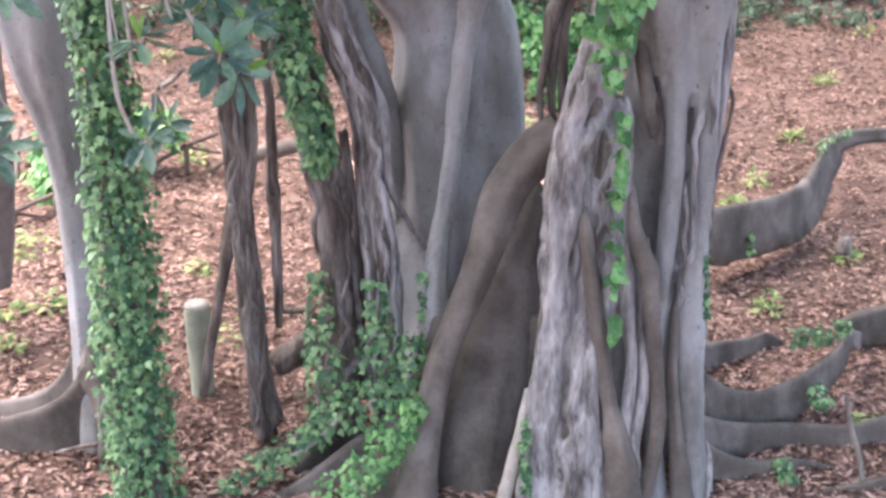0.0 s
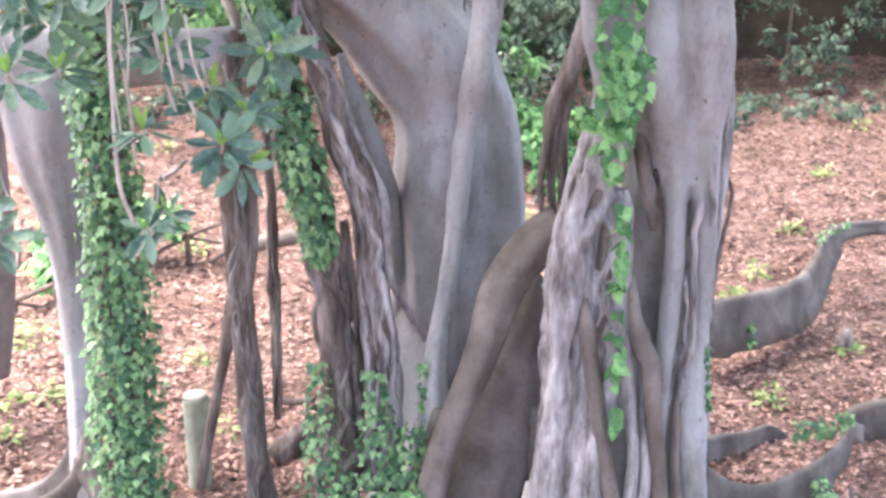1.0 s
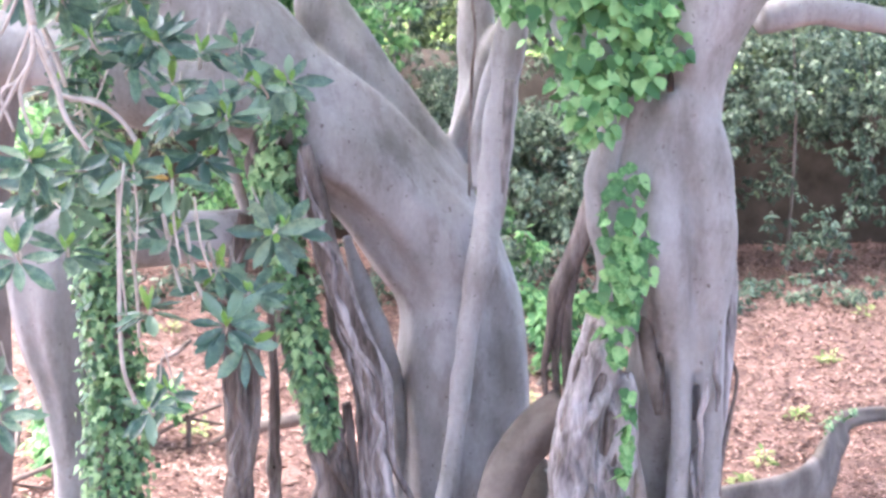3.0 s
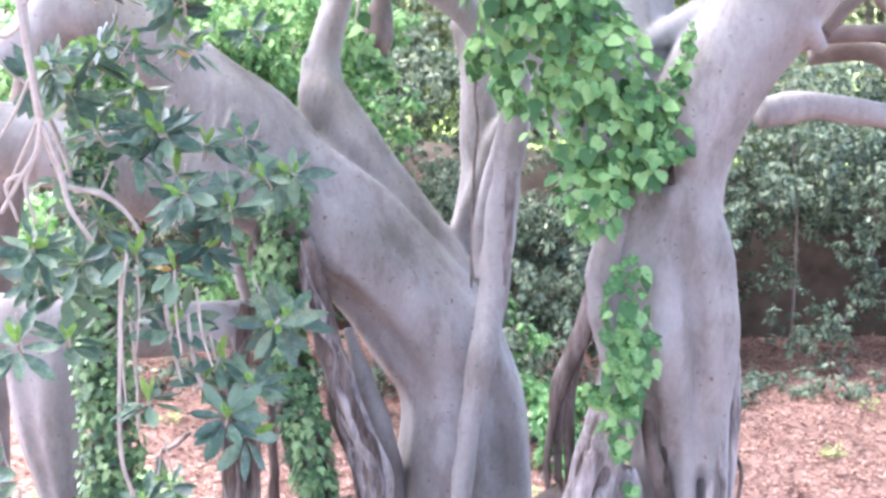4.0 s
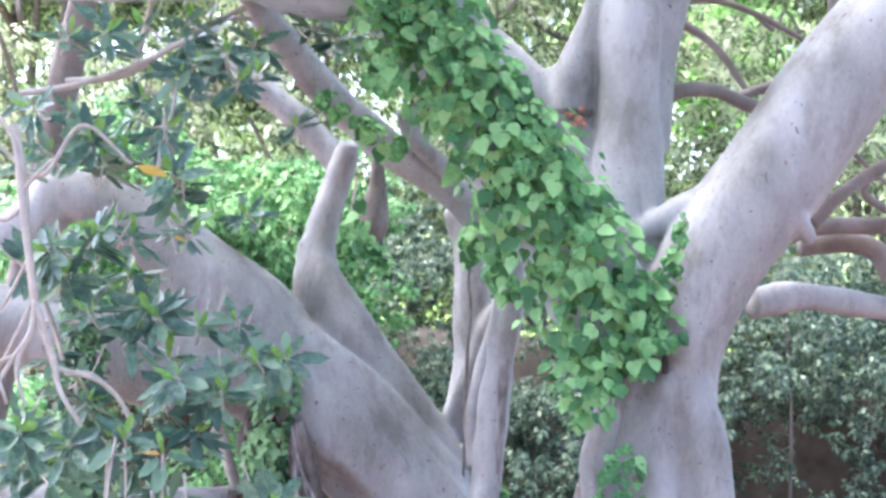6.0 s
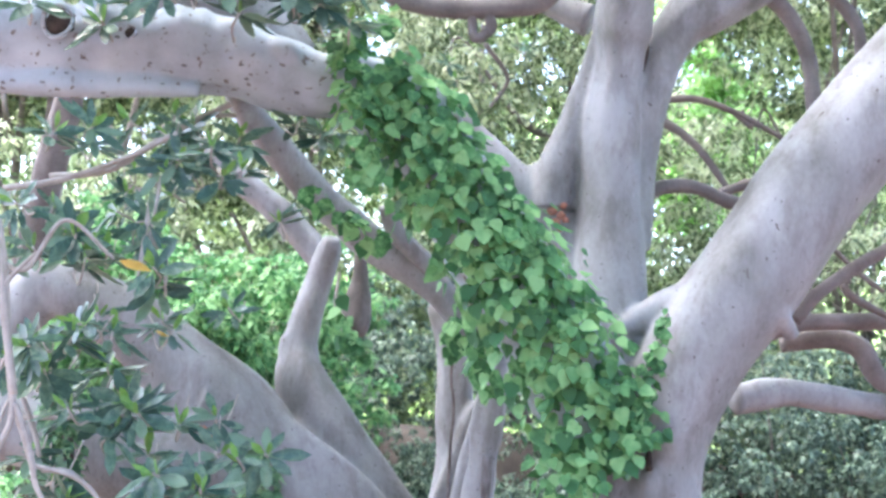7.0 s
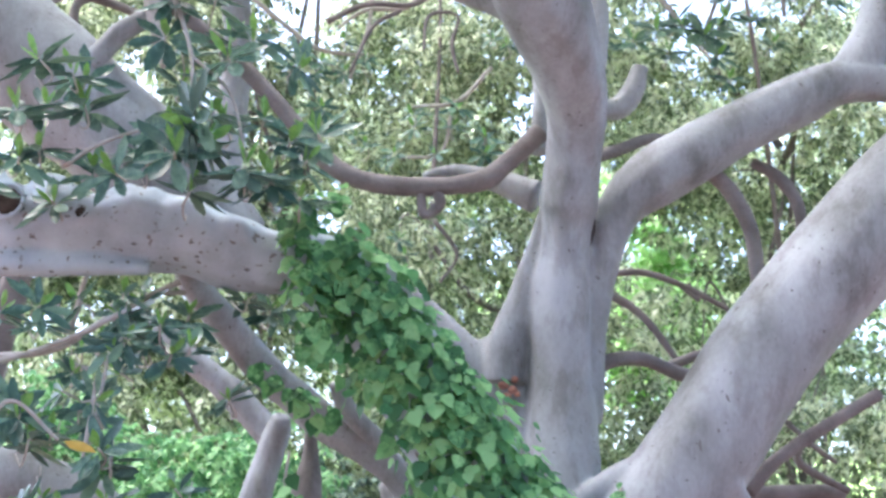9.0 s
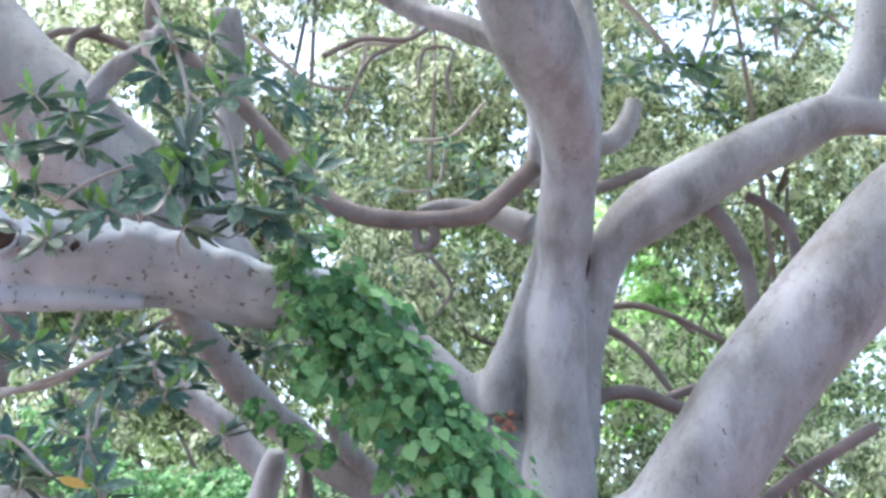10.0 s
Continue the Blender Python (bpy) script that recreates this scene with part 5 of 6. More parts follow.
fig_branch("fig branch with broad leaf whorls", [(-1.689, 6.2, 5.124, 0.177), (-1.987, 6.6, 6.15, 0.152), (-1.813, 6.7, 6.209, 0.155), (-1.183, 6.7, 6.118, 0.155), (-1.411, 6.5, 5.441, 0.153), (-1.449, 6.8, 6.011, 0.138), (-1.865, 6.6, 5.677, 0.139), (-1.47, 6.4, 4.763, 0.164), (-1.74, 6.3, 4.728, 0.161), (-1.377, 6.8, 6.059, 0.133), (-1.92, 6.2, 5.012, 0.15), (-1.132, 6.8, 5.973, 0.144), (-1.713, 6.9, 5.793, 0.121)],
           [[(-2.292, 6.8, 5.884, 0.018), (-1.998, 6.8, 5.936, 0.018), (-1.648, 6.8, 6.068, 0.015), (-1.386, 6.8, 6.214, 0.015)], [(-1.461, 6.8, 5.965, 0.009), (-1.491, 6.8, 5.72, 0.009), (-1.526, 6.8, 5.568, 0.009)], [(-2.023, 6.4, 4.861, 0.014), (-1.922, 6.4, 4.62, 0.014), (-1.884, 6.4, 4.487, 0.011)]], 23, (4,))
fig_branch("fig branch hanging over the pale limb", [(-1.864, 6.4, 7.482, 0.18), (-1.047, 6.4, 7.144, 0.219), (-0.749, 6.4, 6.898, 0.194), (-1.451, 6.5, 6.889, 0.16), (-0.537, 6.6, 7.12, 0.183), (-1.243, 6.6, 7.724, 0.175), (-0.882, 6.5, 7.55, 0.184), (-1.983, 6.5, 7.23, 0.174), (-0.977, 6.6, 7.956, 0.177), (-1.941, 6.5, 6.959, 0.148), (-0.679, 6.6, 7.249, 0.16), (-1.043, 6.7, 7.518, 0.157), (-1.32, 6.7, 7.045, 0.135), (-1.118, 6.4, 6.969, 0.194), (-0.961, 6.5, 7.073, 0.186), (-1.732, 6.6, 7.492, 0.154), (-0.624, 6.5, 6.857, 0.167), (-0.774, 6.7, 7.765, 0.159), (-1.211, 6.6, 7.949, 0.164), (-1.873, 6.6, 7.062, 0.151), (-0.442, 6.6, 7.008, 0.14)],
           [[(-1.392, 6.6, 8.299, 0.016), (-1.211, 6.6, 7.949, 0.016), (-1.08, 6.5, 7.562, 0.012), (-1.052, 6.45, 7.213, 0.012)], [(-1.08, 6.5, 7.562, 0.012), (-0.856, 6.5, 7.335, 0.009), (-0.757, 6.45, 6.963, 0.009)], [(-1.742, 6.6, 6.936, 0.012), (-1.575, 6.6, 7.067, 0.012), (-1.342, 6.6, 7.169, 0.009)]], 24, (), 1.15)
fig_branch("shaded fig twigs under the pale limb", [(-1.551, 7.4, 6.326, 0.157), (-1.146, 7.4, 6.331, 0.163), (-1.659, 7.5, 6.213, 0.131), (-0.695, 7.6, 6.418, 0.148), (-0.832, 7.6, 6.486, 0.135), (-1.997, 7.4, 6.287, 0.149), (-1.398, 7.5, 6.216, 0.132), (-1.779, 6.6, 5.5, 0.169), (-1.731, 7.2, 5.956, 0.125)],
           [[(-2.291, 7.6, 6.11, 0.023), (-1.937, 7.6, 6.164, 0.02), (-1.626, 7.6, 6.372, 0.02), (-1.241, 7.6, 6.585, 0.02)], [(-1.873, 7.5, 6.078, 0.016), (-1.708, 7.5, 6.03, 0.016), (-1.572, 7.5, 6.148, 0.013), (-1.539, 7.5, 6.35, 0.013)], [(-1.403, 7.6, 6.513, 0.017), (-1.203, 7.6, 6.516, 0.014)], [(-1.988, 7.7, 6.461, 0.02), (-1.906, 7.7, 6.289, 0.02), (-1.832, 7.7, 6.603, 0.017), (-1.811, 7.7, 6.745, 0.014)], [(-1.572, 7.3, 6.041, 0.01), (-1.609, 7.3, 5.723, 0.009), (-1.627, 7.3, 5.567, 0.009)]], 25)


fig_branch("dark fig twigs hanging against the bright sky", [(2.461, 12.0, 10.362, 0.2), (2.7, 12.0, 10.495, 0.22), (2.966, 12.0, 10.533, 0.2), (3.196, 12.0, 10.443, 0.22), (3.329, 12.0, 10.224, 0.18), (3.46, 12.0, 10.901, 0.2), (3.854, 12.0, 11.009, 0.2), (4.129, 12.0, 11.082, 0.22), (4.522, 12.0, 11.126, 0.18), (3.024, 12.0, 11.053, 0.18), (3.71, 12.0, 10.648, 0.16)],
           [[(2.4, 12.1, 11.321, 0.03), (2.685, 12.1, 10.998, 0.035), (2.909, 12.1, 10.71, 0.029), (3.045, 12.1, 10.487, 0.023)], [(4.126, 12.1, 11.436, 0.03), (4.077, 12.1, 11.035, 0.03), (4.069, 12.1, 10.707, 0.018)], [(3.489, 12.1, 11.418, 0.024), (3.365, 12.1, 10.885, 0.024), (3.224, 12.1, 10.524, 0.018)], [(4.273, 12.1, 11.373, 0.024), (4.618, 12.1, 11.149, 0.024), (4.842, 12.1, 10.956, 0.018)]], 26, (), 1.1)
fig_branch("shaded fig twigs before the sunlit crowns", [(-1.374, 13.5, 11.124, 0.17), (-1.044, 13.5, 10.85, 0.17), (-0.785, 13.5, 10.716, 0.17), (-0.537, 13.5, 11.003, 0.153), (-0.276, 13.5, 10.763, 0.17), (-0.768, 13.5, 10.166, 0.17), (0.242, 13.5, 10.119, 0.17), (0.749, 13.5, 10.198, 0.17), (0.497, 13.5, 9.652, 0.153), (1.064, 13.5, 9.864, 0.17), (0.059, 13.5, 9.643, 0.136), (-0.383, 13.5, 9.836, 0.153), (1.138, 13.5, 11.043, 0.136), (0.133, 13.5, 8.664, 0.153), (0.933, 13.5, 8.87, 0.136)],
           [[(-1.593, 13.6, 11.525, 0.026), (-1.191, 13.6, 11.177, 0.032), (-0.795, 13.6, 10.902, 0.026), (-0.214, 13.6, 10.845, 0.019)], [(0.49, 13.6, 12.168, 0.033), (0.231, 13.6, 11.5, 0.033), (-0.29, 13.6, 11.414, 0.026), (-0.61, 13.6, 11.191, 0.019)], [(-0.228, 13.6, 11.56, 0.026), (-0.284, 13.6, 11.127, 0.026), (-0.465, 13.6, 10.559, 0.019)], [(1.143, 13.6, 10.736, 0.026), (0.754, 13.6, 10.308, 0.026), (0.243, 13.6, 10.229, 0.019)], [(0.69, 13.6, 10.169, 0.026), (0.564, 13.6, 9.69, 0.019), (0.123, 13.6, 9.615, 0.019)]], 27, (), 1.0)

# ---- shrubs and distance ----
def ragged(blobs, seed, k=9):
    """Breaks soft ellipsoids up into many small clumps of uneven outline."""
    rng = np.random.default_rng(seed)
    out = []
    for x, y, z, rx, ry, rz in blobs:
        for _ in range(k):
            d = rng.normal(0, 0.55, 3)
            q = rng.uniform(0.22, 0.5)
            out.append((x + d[0] * rx, y + d[1] * ry, max(ground_z(x, y) + 0.2, z + d[2] * rz), rx * q, ry * q, rz * q))
    return out


def leaf_mass(name, label, category, blobs, n, size, mat, seed, kind="small", stems=0, bark=None, spread=1.0, group=""):
    rng = np.random.default_rng(seed)
    root = tagged(new(name), label, category, group)
    c, off, nor = cloud(rng, n, blobs, 0.4)
    at = c + off * size * spread * rng.uniform(0.1, 0.6, (len(c), 1))
    ax = frames(nor, off + np.array((0, 0, -0.5)), rng, 0.35)
    scatter("crown", kind, mat, at, ax, size * rng.uniform(0.65, 1.2, len(c)), root)
    for i in range(stems):
        x, y, z, rx, ry, rz = blobs[i % len(blobs)]
        gx, gy = x + rng.normal(0, 0.3), y + rng.normal(0, 0.3)
        tip = (x + rng.normal(0, rx * 0.5), y + rng.normal(0, ry * 0.4), z + rng.uniform(0, rz * 0.8))
        g = (gx, gy, ground_z(gx, gy) - 0.1)
        m = [(a + b) / 2 + rng.normal(0, 0.25) for a, b in zip(g, tip)]
        part("stem", Shape().tube([(*g, 0.03), (*m, 0.022), (*tip, 0.008)], 0.05), bark or BRANCH, root)
    return root


for i, (blobs, n, size, mat, label) in enumerate((
        ([(5.6, 20.5, 4.0, 2.0, 1.2, 1.5), (8.2, 20.5, 3.9, 2.0, 1.2, 1.8), (6.8, 21.5, 5.0, 2.4, 1.0, 1.2)], 15000, 0.17, SHRUB, "grey-green shrub overhanging dark shade"),
        ([(3.6, 20.0, 3.2, 1.3, 1.0, 1.7), (2.6, 20.5, 4.6, 1.6, 1.2, 1.5)], 8000, 0.16, SHRUB, "dense shrub with grey-green leaves"),
        ([(1.4, 17.0, 2.2, 0.9, 0.8, 1.1), (1.0, 18.0, 3.2, 1.2, 0.9, 1.3), (1.6, 18.0, 4.4, 1.1, 0.9, 1.2)], 6000, 0.15, SHRUB, "green shrub beside the stems"),
        ([(-0.4, 19.0, 4.0, 1.5, 1.1, 2.0), (-0.6, 19.5, 5.8, 1.6, 1.1, 1.3), (-2.4, 19.5, 3.6, 1.8, 1.1, 1.7)], 12000, 0.15, SHRUB, "olive green shrub behind the stubs"),
        ([(-2.3, 16.5, 5.0, 1.4, 1.0, 1.5), (-3.4, 16.5, 5.8, 1.4, 1.0, 1.4), (-1.8, 17, 6.4, 1.0, 0.8, 0.8), (-4.6, 17, 5.4, 1.3, 1.0, 1.6)], 14000, 0.19, FERN, "tall bright green feathery shrub"),
        ([(-6.2, 19.5, 3.6, 2.4, 1.2, 2.0), (-5.8, 20, 5.6, 2.4, 1.2, 1.6)], 9000, 0.16, SHRUB, "shrub in the shade behind the neighbouring stem"))):
    leaf_mass("shrub", label, "shrub", ragged(blobs, 240 + i, 24), int(n * 2.6), size * 0.7, mat, 200 + i, "small", 2)

leaf_mass("undergrowth", "straggling low growth along the edge of the litter", "plants",
          [(x, 18.6 + 0.5 * math.sin(x * 3), ground_z(x, 18.6) + 0.15, 0.5, 0.4, 0.25 + 0.12 * math.sin(x * 5)) for x in np.arange(-8, 9, 0.7)], 6000, 0.12, SHRUB, 230, "small", 6)

for i, (x, y, z, r) in enumerate(((1.1, 16.0, 1.7, 0.55), (1.5, 15.2, 1.3, 0.35), (-3.4, 13.2, 1.1, 0.35), (-3.9, 12.6, 0.9, 0.4), (0.7, 17.2, 2.3, 0.5))):
    leaf_mass("fern", "low bright green fern growing through litter", "fern", ragged([(x, y, z, r, r * 0.8, r)], 260 + i, 8), 1100, 0.14, FERN, 270 + i, "small", 2, group="ferns behind the stems")

# low bank coloured dark for the shade under the shrubs, and the meadow slope beyond
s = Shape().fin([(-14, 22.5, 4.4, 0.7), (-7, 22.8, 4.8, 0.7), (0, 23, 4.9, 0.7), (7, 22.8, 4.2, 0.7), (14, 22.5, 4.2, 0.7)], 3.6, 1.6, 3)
tagged(link("bank", s.v, s.f, SHADE), "earth bank coloured dark for the shade under shrubs", "bank", kind="structure")
nx, ny = 30, 14
v = [(-45 + 90 * i / (nx - 1), 27 + 50 * j / (ny - 1), 2.2 + 12.5 * (j / (ny - 1)) ** 0.8 + 0.5 * noise.noise(Vector((i * 0.5, j * 0.6, 2)))) for j in range(ny) for i in range(nx)]
f = [(j * nx + i, j * nx + i + 1, (j + 1) * nx + i + 1, (j + 1) * nx + i) for j in range(ny - 1) for i in range(nx - 1)]
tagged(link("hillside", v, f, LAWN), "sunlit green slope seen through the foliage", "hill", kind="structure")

rng = np.random.default_rng(77)
for i, (x0, y0, h, n) in enumerate(((-8.2, 24.0, 20.5, 76000), (-2.8, 25.0, 20.5, 77000), (2.8, 24.5, 20.5, 77000), (8.4, 25.0, 20.5, 80000))):
    blobs = []
    for zz in np.arange(4.6, h, 1.5):
        for xx in np.arange(-2.6, 2.7, 1.3):
            if 4.0 < x0 + xx < 6.6 and 9.9 < zz < 12.4:
                continue
            if rng.random() < 0.98:
                blobs.append((x0 + xx + rng.normal(0, 0.35), y0 + rng.uniform(-2.2, 2.8), zz + rng.normal(0, 0.4), rng.uniform(1.15, 1.7), rng.uniform(0.6, 1.2), rng.uniform(0.95, 1.4)))
    tree = leaf_mass("background_tree", "distant fig tree with yellow-green leaf clusters paled for sunlight", "tree", blobs, n, 0.19, CANOPY, 300 + i, "small", 0, spread=1.6)
    part("trunk", Shape().tube([(x0, y0 + 1, ground_z(x0, y0) - 0.2, 0.3), (x0 + 0.2, y0 + 1, 4.5, 0.2), (x0 - 0.3, y0 + 0.8, 8.0, 0.12), (x0, y0, h * 0.7, 0.04)], 0.06, 0.05), BRANCH, tree)
    for k in range(14):
        q = blobs[int(rng.integers(len(blobs)))]
        z0 = rng.uniform(3.0, max(4.0, q[2] - 0.5))
        bend = [rng.normal(0, 0.5) for _ in range(6)]
        part("branch", Shape().tube([(x0, y0 + 0.9, z0, 0.09), (x0 * 0.6 + q[0] * 0.4 + bend[0], y0 - 0.6, z0 * 0.6 + q[2] * 0.4 + bend[1], 0.06), (q[0] + bend[2], q[1] - 0.8, q[2] + bend[3], 0.035), (q[0] + bend[4] * 2, q[1] - 1.0, q[2] + bend[5] * 2, 0.012)], 0.08), BRANCH, tree)

# Unseen trees added behind and beside the camera to cut sky light.
for i, (x0, y0) in enumerate(((-11, -7), (-4, -10), (4, -10), (11, -7), (-13, 3), (13, 4))):
    blobs = [(x0 + rng.normal(0, 2.0), y0 + rng.normal(0, 1.0), rng.uniform(3.5, 15), rng.uniform(1.3, 2.0), 1.2, rng.uniform(1.0, 1.5)) for _ in range(34)]
    tree = leaf_mass("sky_block_tree", "unseen leafy tree added to block sky light", "tree", blobs, 6000, 0.42, SHRUB, 330 + i, "small", 0, spread=1.6)
    part("trunk", Shape().tube([(x0, y0, -1.3, 0.35), (x0 + 0.2, y0, 3.0, 0.26), (x0 - 0.2, y0, 8.0, 0.14), (x0, y0, 13.0, 0.04)], 0.06, 0.05), BRANCH, tree)

# Leaf mass in place of a sunlit lawn patch, sunlight in its colour.
leaf_mass("far_wood", "bright leaf mass standing in for sunlit lawn in a gap", "bush", ragged([(7.0, 33, 13.2, 2.2, 1.0, 2.2), (5.6, 33, 11.6, 1.6, 1.0, 1.4)], 250, 16), 9000, 0.3, LIME, 80, "small", 3)
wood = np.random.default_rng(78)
leaf_mass("far_wood", "wood on the slope beyond the garden, paled for sunlight", "trees", [(x + wood.normal(0, 1), 38 + wood.uniform(-2, 4), z + wood.normal(0, 0.8), 2.4, 1.5, 1.8) for x in np.arange(-16, 17, 2.6) for z in np.arange(6.5, 23, 2.4)], 80000, 0.42, CANOPY, 79, "small", 6, spread=1.4)

# ---- small things on the ground ----
post = tagged(new("wooden_post"), "short round weathered post standing in leaf litter", "post")
part("shaft", Shape().tube([(-1.848, 9.05, 0.043, 0.088), (-1.849, 9.05, 0.294, 0.091), (-1.854, 9.05, 0.626, 0.094), (-1.854, 9.05, 0.821, 0.098), (-1.856, 9.05, 0.853, 0.094)], 0.02, 0.02), POST, post)
part("top", Shape().tube([(-1.856, 9.05, 0.853, 0.094), (-1.855, 9.05, 0.871, 0.085), (-1.855, 9.05, 0.881, 0.072)], 0.0), TWIG, post, "pale sawn top")


def log(name, label, pts, mat, category="log"):
    ob = tagged(new(name), label, category)
    part("wood", Shape().tube(pts, 0.10, 0.12, 5), mat, ob)


log("fallen_log", "dark broken log lying on litter", [(-1.289, 9, 0.366, 0.078), (-1.184, 9.05, 0.428, 0.112), (-1.058, 9.1, 0.471, 0.117), (-0.848, 9.2, 0.512, 0.096)], DARK)
log("fallen_log", "brown log lying behind the roots", [(-1.866, 12.2, 1.126, 0.066), (-1.616, 12.2, 1.183, 0.071), (-1.339, 12.2, 1.24, 0.06)], BRANCH)
log("stick", "thin dead stick on litter", [(-1.449, 9.8, 0.522, 0.018), (-1.252, 9.7, 0.539, 0.032), (-1.031, 9.6, 0.591, 0.027)], DARK, "stick")
log("stick", "thin dead stick leaning over a root", [(2.861, 8.3, 0.475, 0.016), (2.878, 8.2, 0.303, 0.02), (2.908, 8, 0.099, 0.02), (2.905, 7.8, -0.141, 0.019)], BRANCH, "stick")
log("stick", "short dead stick on litter", [(-3.383, 15, 1.142, 0.033), (-3.211, 15, 1.23, 0.033), (-3.075, 15.2, 1.342, 0.027)], DARK, "stick")
log("stick", "dead twig on litter", [(-2.717, 8.15, 0.105, 0.016), (-2.532, 8.15, 0.15, 0.02), (-2.309, 8.15, 0.195, 0.016)], DARK, "stick")
log("stump", "low broken stump in leaf litter", [(3.469, 10.6, 0.705, 0.069), (3.483, 10.6, 0.799, 0.059), (3.501, 10.6, 0.862, 0.034)], DARK, "stump")


def fence(label, posts, rails):
    ob = tagged(new("fence"), label, "fence")
    for p in posts:
        part("post", Shape().tube(p, 0.06, 0.05), RAIL, ob)
    for p in rails:
        part("rail", Shape().tube(p, 0.06, 0.05), RAIL, ob)


fence("rustic fence of thin weathered poles",
      [[(-2.707, 13.2, 0.971, 0.03), (-2.704, 13.2, 0.755, 0.03), (-2.699, 13.2, 0.474, 0.03)], [(-4.185, 12, 0.659, 0.033), (-4.18, 12, 0.415, 0.033), (-4.169, 12, 0.12, 0.033)], [(-3.809, 12.2, 0.699, 0.033), (-3.828, 12.2, 0.285, 0.034)]],
      [[(-3.115, 13, 0.752, 0.024), (-2.709, 13.2, 0.94, 0.024), (-2.398, 13.4, 1.034, 0.024)], [(-2.709, 13.2, 0.94, 0.018), (-2.362, 13.3, 0.85, 0.018)], [(-2.768, 13.1, 0.505, 0.024), (-2.571, 13.2, 0.599, 0.024), (-2.308, 13.3, 0.757, 0.024)],
       [(-4.453, 11.9, 0.537, 0.022), (-4.144, 12, 0.636, 0.027), (-3.777, 12.3, 0.737, 0.022)], [(-4.148, 12, 0.601, 0.017), (-3.776, 12.2, 0.476, 0.017)], [(-4.438, 12, 0.473, 0.017), (-4.202, 12, 0.613, 0.016)]])

rng = np.random.default_rng(41)
for i, (x, y, r) in enumerate([(3.265, 13, 1.206), (4.794, 16, 1.256), (3.728, 11.2, 0.868), (5.876, 18, 1.471), (-2.2, 11, 0.753), (-2.686, 13.5, 1.045), (-3.815, 11.4, 0.512), (-4.029, 11.3, 0.437), (-3.529, 9.6, 0.134), (-3.362, 10.3, 0.341), (2.921, 12.4, 0.988), (0.957, 15.5, 1.566), (0.931, 14.4, 1.333), (-1.747, 9.8, 0.547), (3.17, 8.6, 0.046), (3.927, 14.2, 1.121), (-3.682, 17, 1.719), (-3.677, 10.2, 0.278), (-0.832, 8.9, 0.224), (2.812, 10.3, 0.652)]):
    at = np.array((x, y, ground_z(x, y)))
    n = int(rng.integers(18, 40))
    d = rng.normal(0, 1, (n, 3))
    d[:, 2] = np.abs(d[:, 2]) + 0.4
    d /= np.linalg.norm(d, axis=1)[:, None]
    weed = tagged(new("weed"), "small green seedling growing through litter", "plant", "weeds in the litter")
    part("stem", Shape().tube([(*at, 0.006), (*(at + np.array((0.01, 0, 0.12))), 0.004)], 0), FIG_NEW, weed)
    k = 0.28 if i in (6, 7) else rng.uniform(0.10, 0.2)
    scatter("foliage", "small", WEED, at + d * k * rng.uniform(0.3, 1, (n, 1)), frames(np.tile((0, -0.3, 1.0), (n, 1)), d, rng, 0.3), rng.uniform(0.06, 0.12, n), weed)


# ---- wounds and knots of the limbs ----
def blister(name, label, mat, c, r, parent, flat=0.35, seed=0, n=14):
    """A lumpy patch of wound wood set into the bark."""
    vs, fs = [], []
    for i in range(n):
        for j in range(n):
            a, b = math.pi * i / (n - 1), 2 * math.pi * j / n
            d = Vector((math.sin(a) * math.cos(b), math.cos(a) * flat, math.sin(a) * math.sin(b)))
            k = r * (1 + 0.5 * noise.noise(d * 2.5 + Vector((seed, seed, 0))) + 0.3 * noise.noise(d * 6 + Vector((seed, 3, 0))))
            vs.append(tuple(Vector(c) + Vector((d.x * 1.1, d.y, d.z)) * k))
    for i in range(n - 1):
        for j in range(n):
            fs.append((i * n + j, i * n + (j + 1) % n, (i + 1) * n + (j + 1) % n, (i + 1) * n + j))
    return link(name, vs, fs, mat, parent, label)


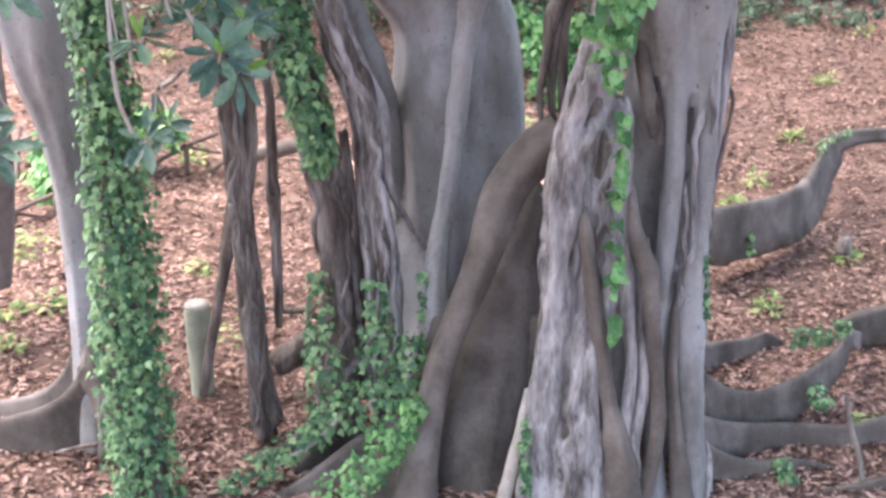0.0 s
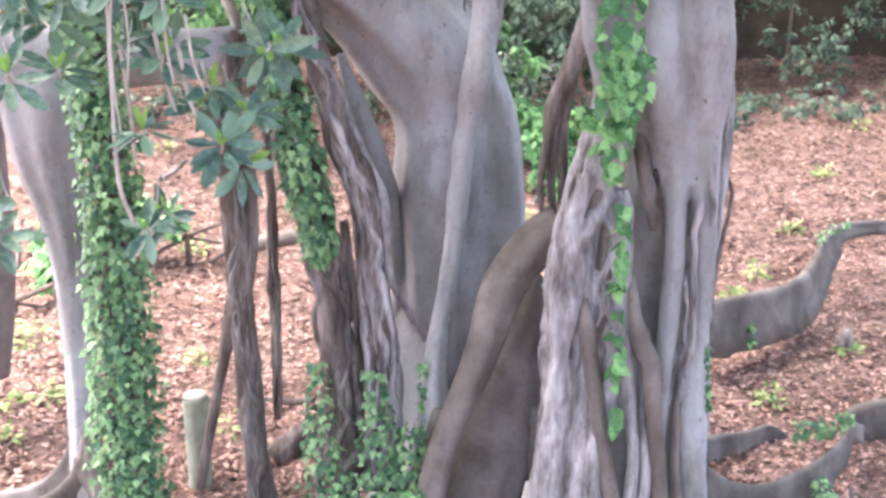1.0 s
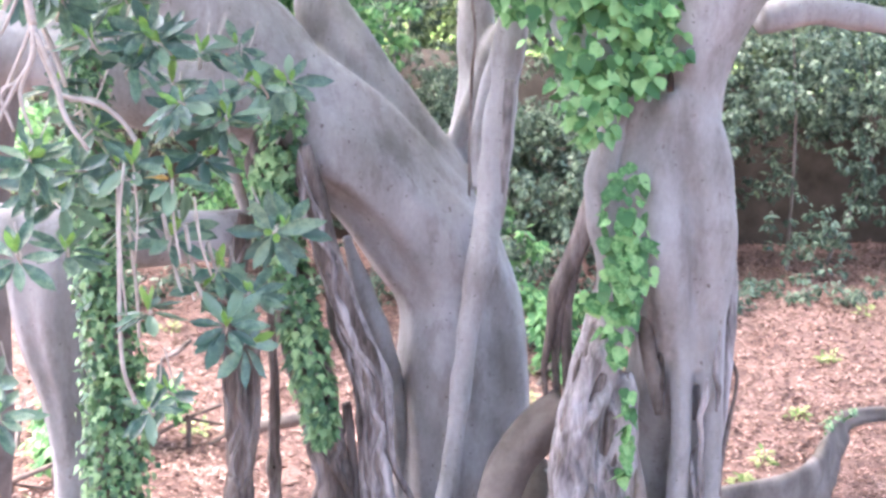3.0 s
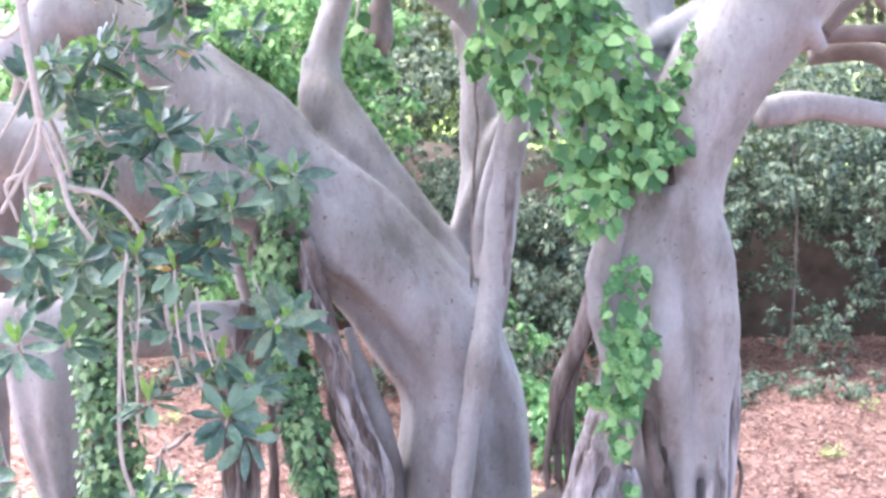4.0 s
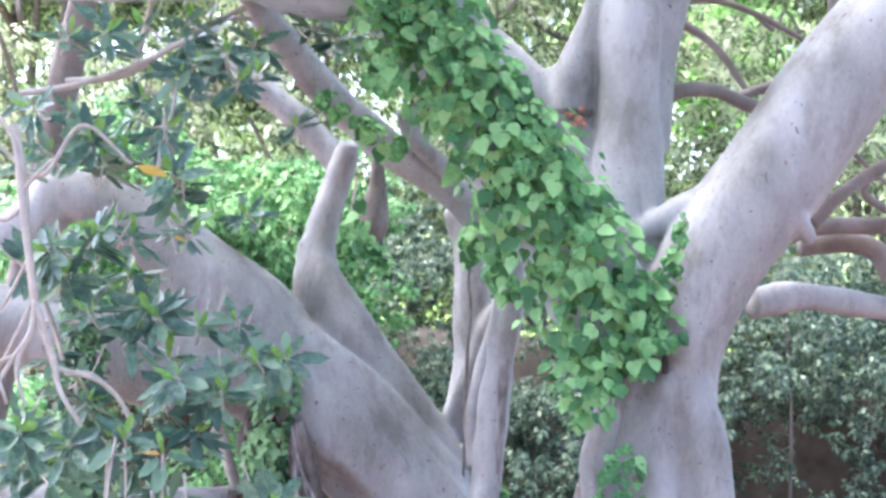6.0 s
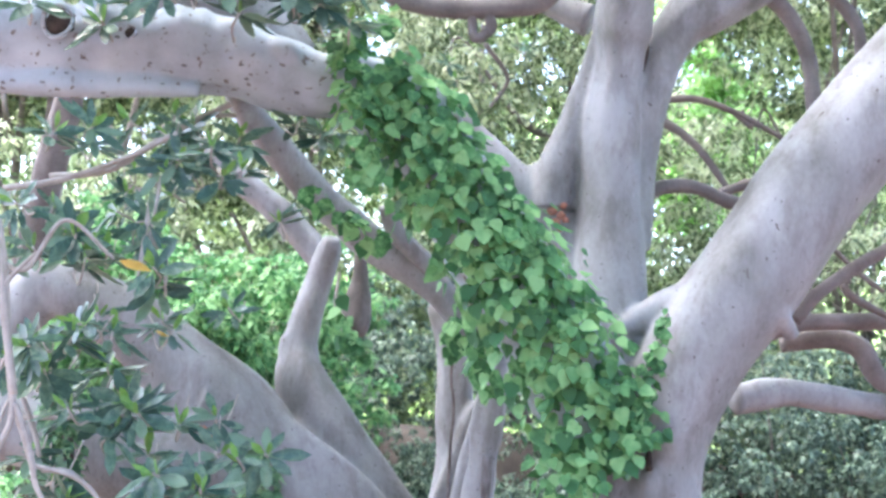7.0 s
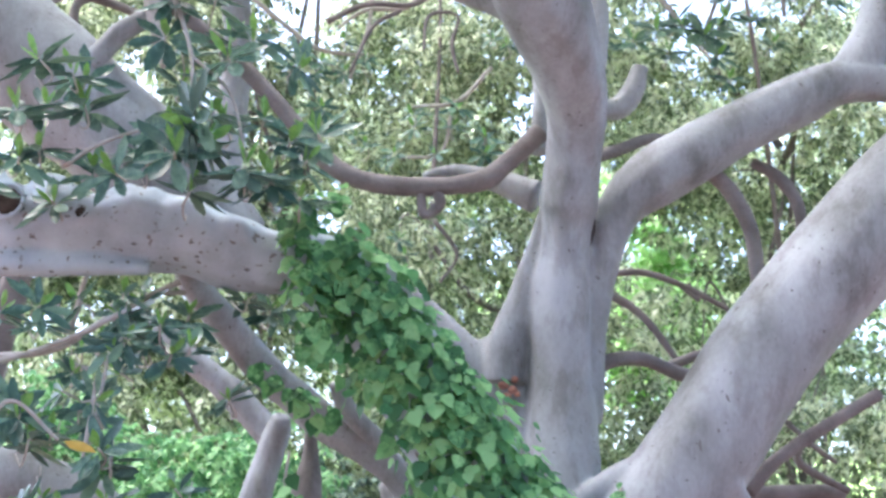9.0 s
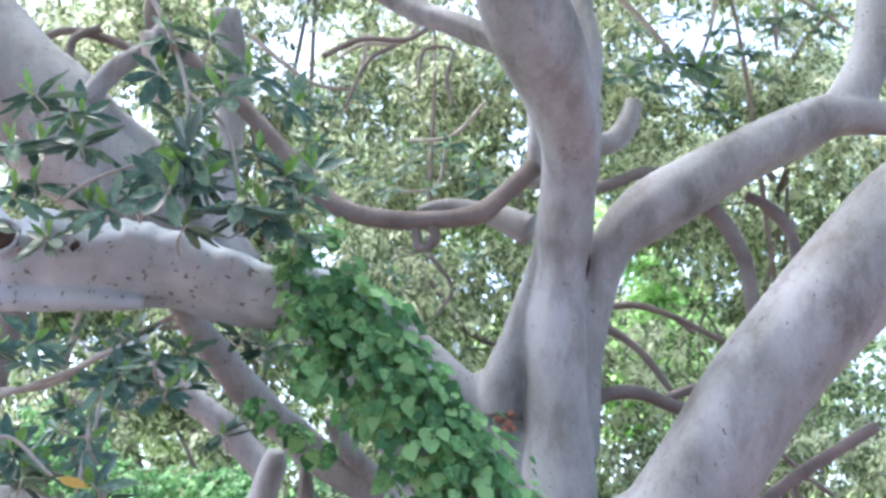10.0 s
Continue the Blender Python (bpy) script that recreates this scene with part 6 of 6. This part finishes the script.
def knot(c, r, parent, tube=0.16):
    ring = [(c[0] + r * math.cos(g), c[1] + 0.02 * math.sin(2 * g), c[2] + r * math.sin(g) * 1.1, r * tube) for g in np.linspace(0.3, 2 * math.pi + 0.2, 12)]
    part("knot_rim", Shape().tube(ring, 0.15), PALE, parent, "raised bark lip")
    # Dark lump instead of a hole: the hollow's shade is in its colour.
    blister("knot", "knot coloured dark for the shade in its hollow", HOLLOW_SHADE, (c[0], c[1] + 0.02, c[2]), r * 0.9, parent, 0.25, r * 50)


for i, (x, y, z, r) in enumerate([(0.77, 8.5, 6.249, 0.026), (0.826, 8.49, 6.259, 0.03), (0.799, 8.49, 6.198, 0.026), (0.854, 8.48, 6.182, 0.022), (0.784, 8.5, 6.147, 0.03), (0.841, 8.48, 6.114, 0.026), (0.804, 8.49, 6.07, 0.026), (0.87, 8.47, 6.082, 0.019), (0.833, 8.48, 6.024, 0.019), (-1.546, 8.5, 4.683, 0.019), (-1.502, 8.5, 4.666, 0.022), (-1.457, 8.5, 4.648, 0.022), (-1.412, 8.5, 4.619, 0.022), (-1.374, 8.5, 4.59, 0.019), (-1.226, 8.5, 4.593, 0.019), (-1.181, 8.5, 4.579, 0.022), (-1.129, 8.5, 4.558, 0.019)]):
    blister("wound", "orange exposed wound wood", SCAR, (x, y, z), r, fig, 0.5, i * 3.7)
# Solid dark inserts: shade in the slits between stems is put into colour.
for i, p in enumerate(([(1.405, 8.52, 7.577, 0.016), (1.38, 8.47, 7.394, 0.039), (1.379, 8.47, 7.231, 0.043), (1.358, 8.52, 7.083, 0.016)], [(1.342, 8, 2.839, 0.014), (1.331, 7.96, 2.686, 0.032), (1.323, 7.97, 2.53, 0.029), (1.326, 8, 2.438, 0.011)], [(1.328, 7.9, 4.61, 0.01), (1.317, 7.86, 4.508, 0.02), (1.349, 7.88, 4.405, 0.01)])):
    part("hollow", Shape().tube(p, 0.15, 0, 6, seed=190 + i), HOLLOW_SHADE, fig, "dark insert for the shade in a slit between stems")
for x, y, z, r in [(-1.747, 7.09, 6.853, 0.035), (-2.144, 7.06, 6.897, 0.086), (2.24, 8.48, 7.946, 0.02)]:
    knot((x, y, z), r, fig)
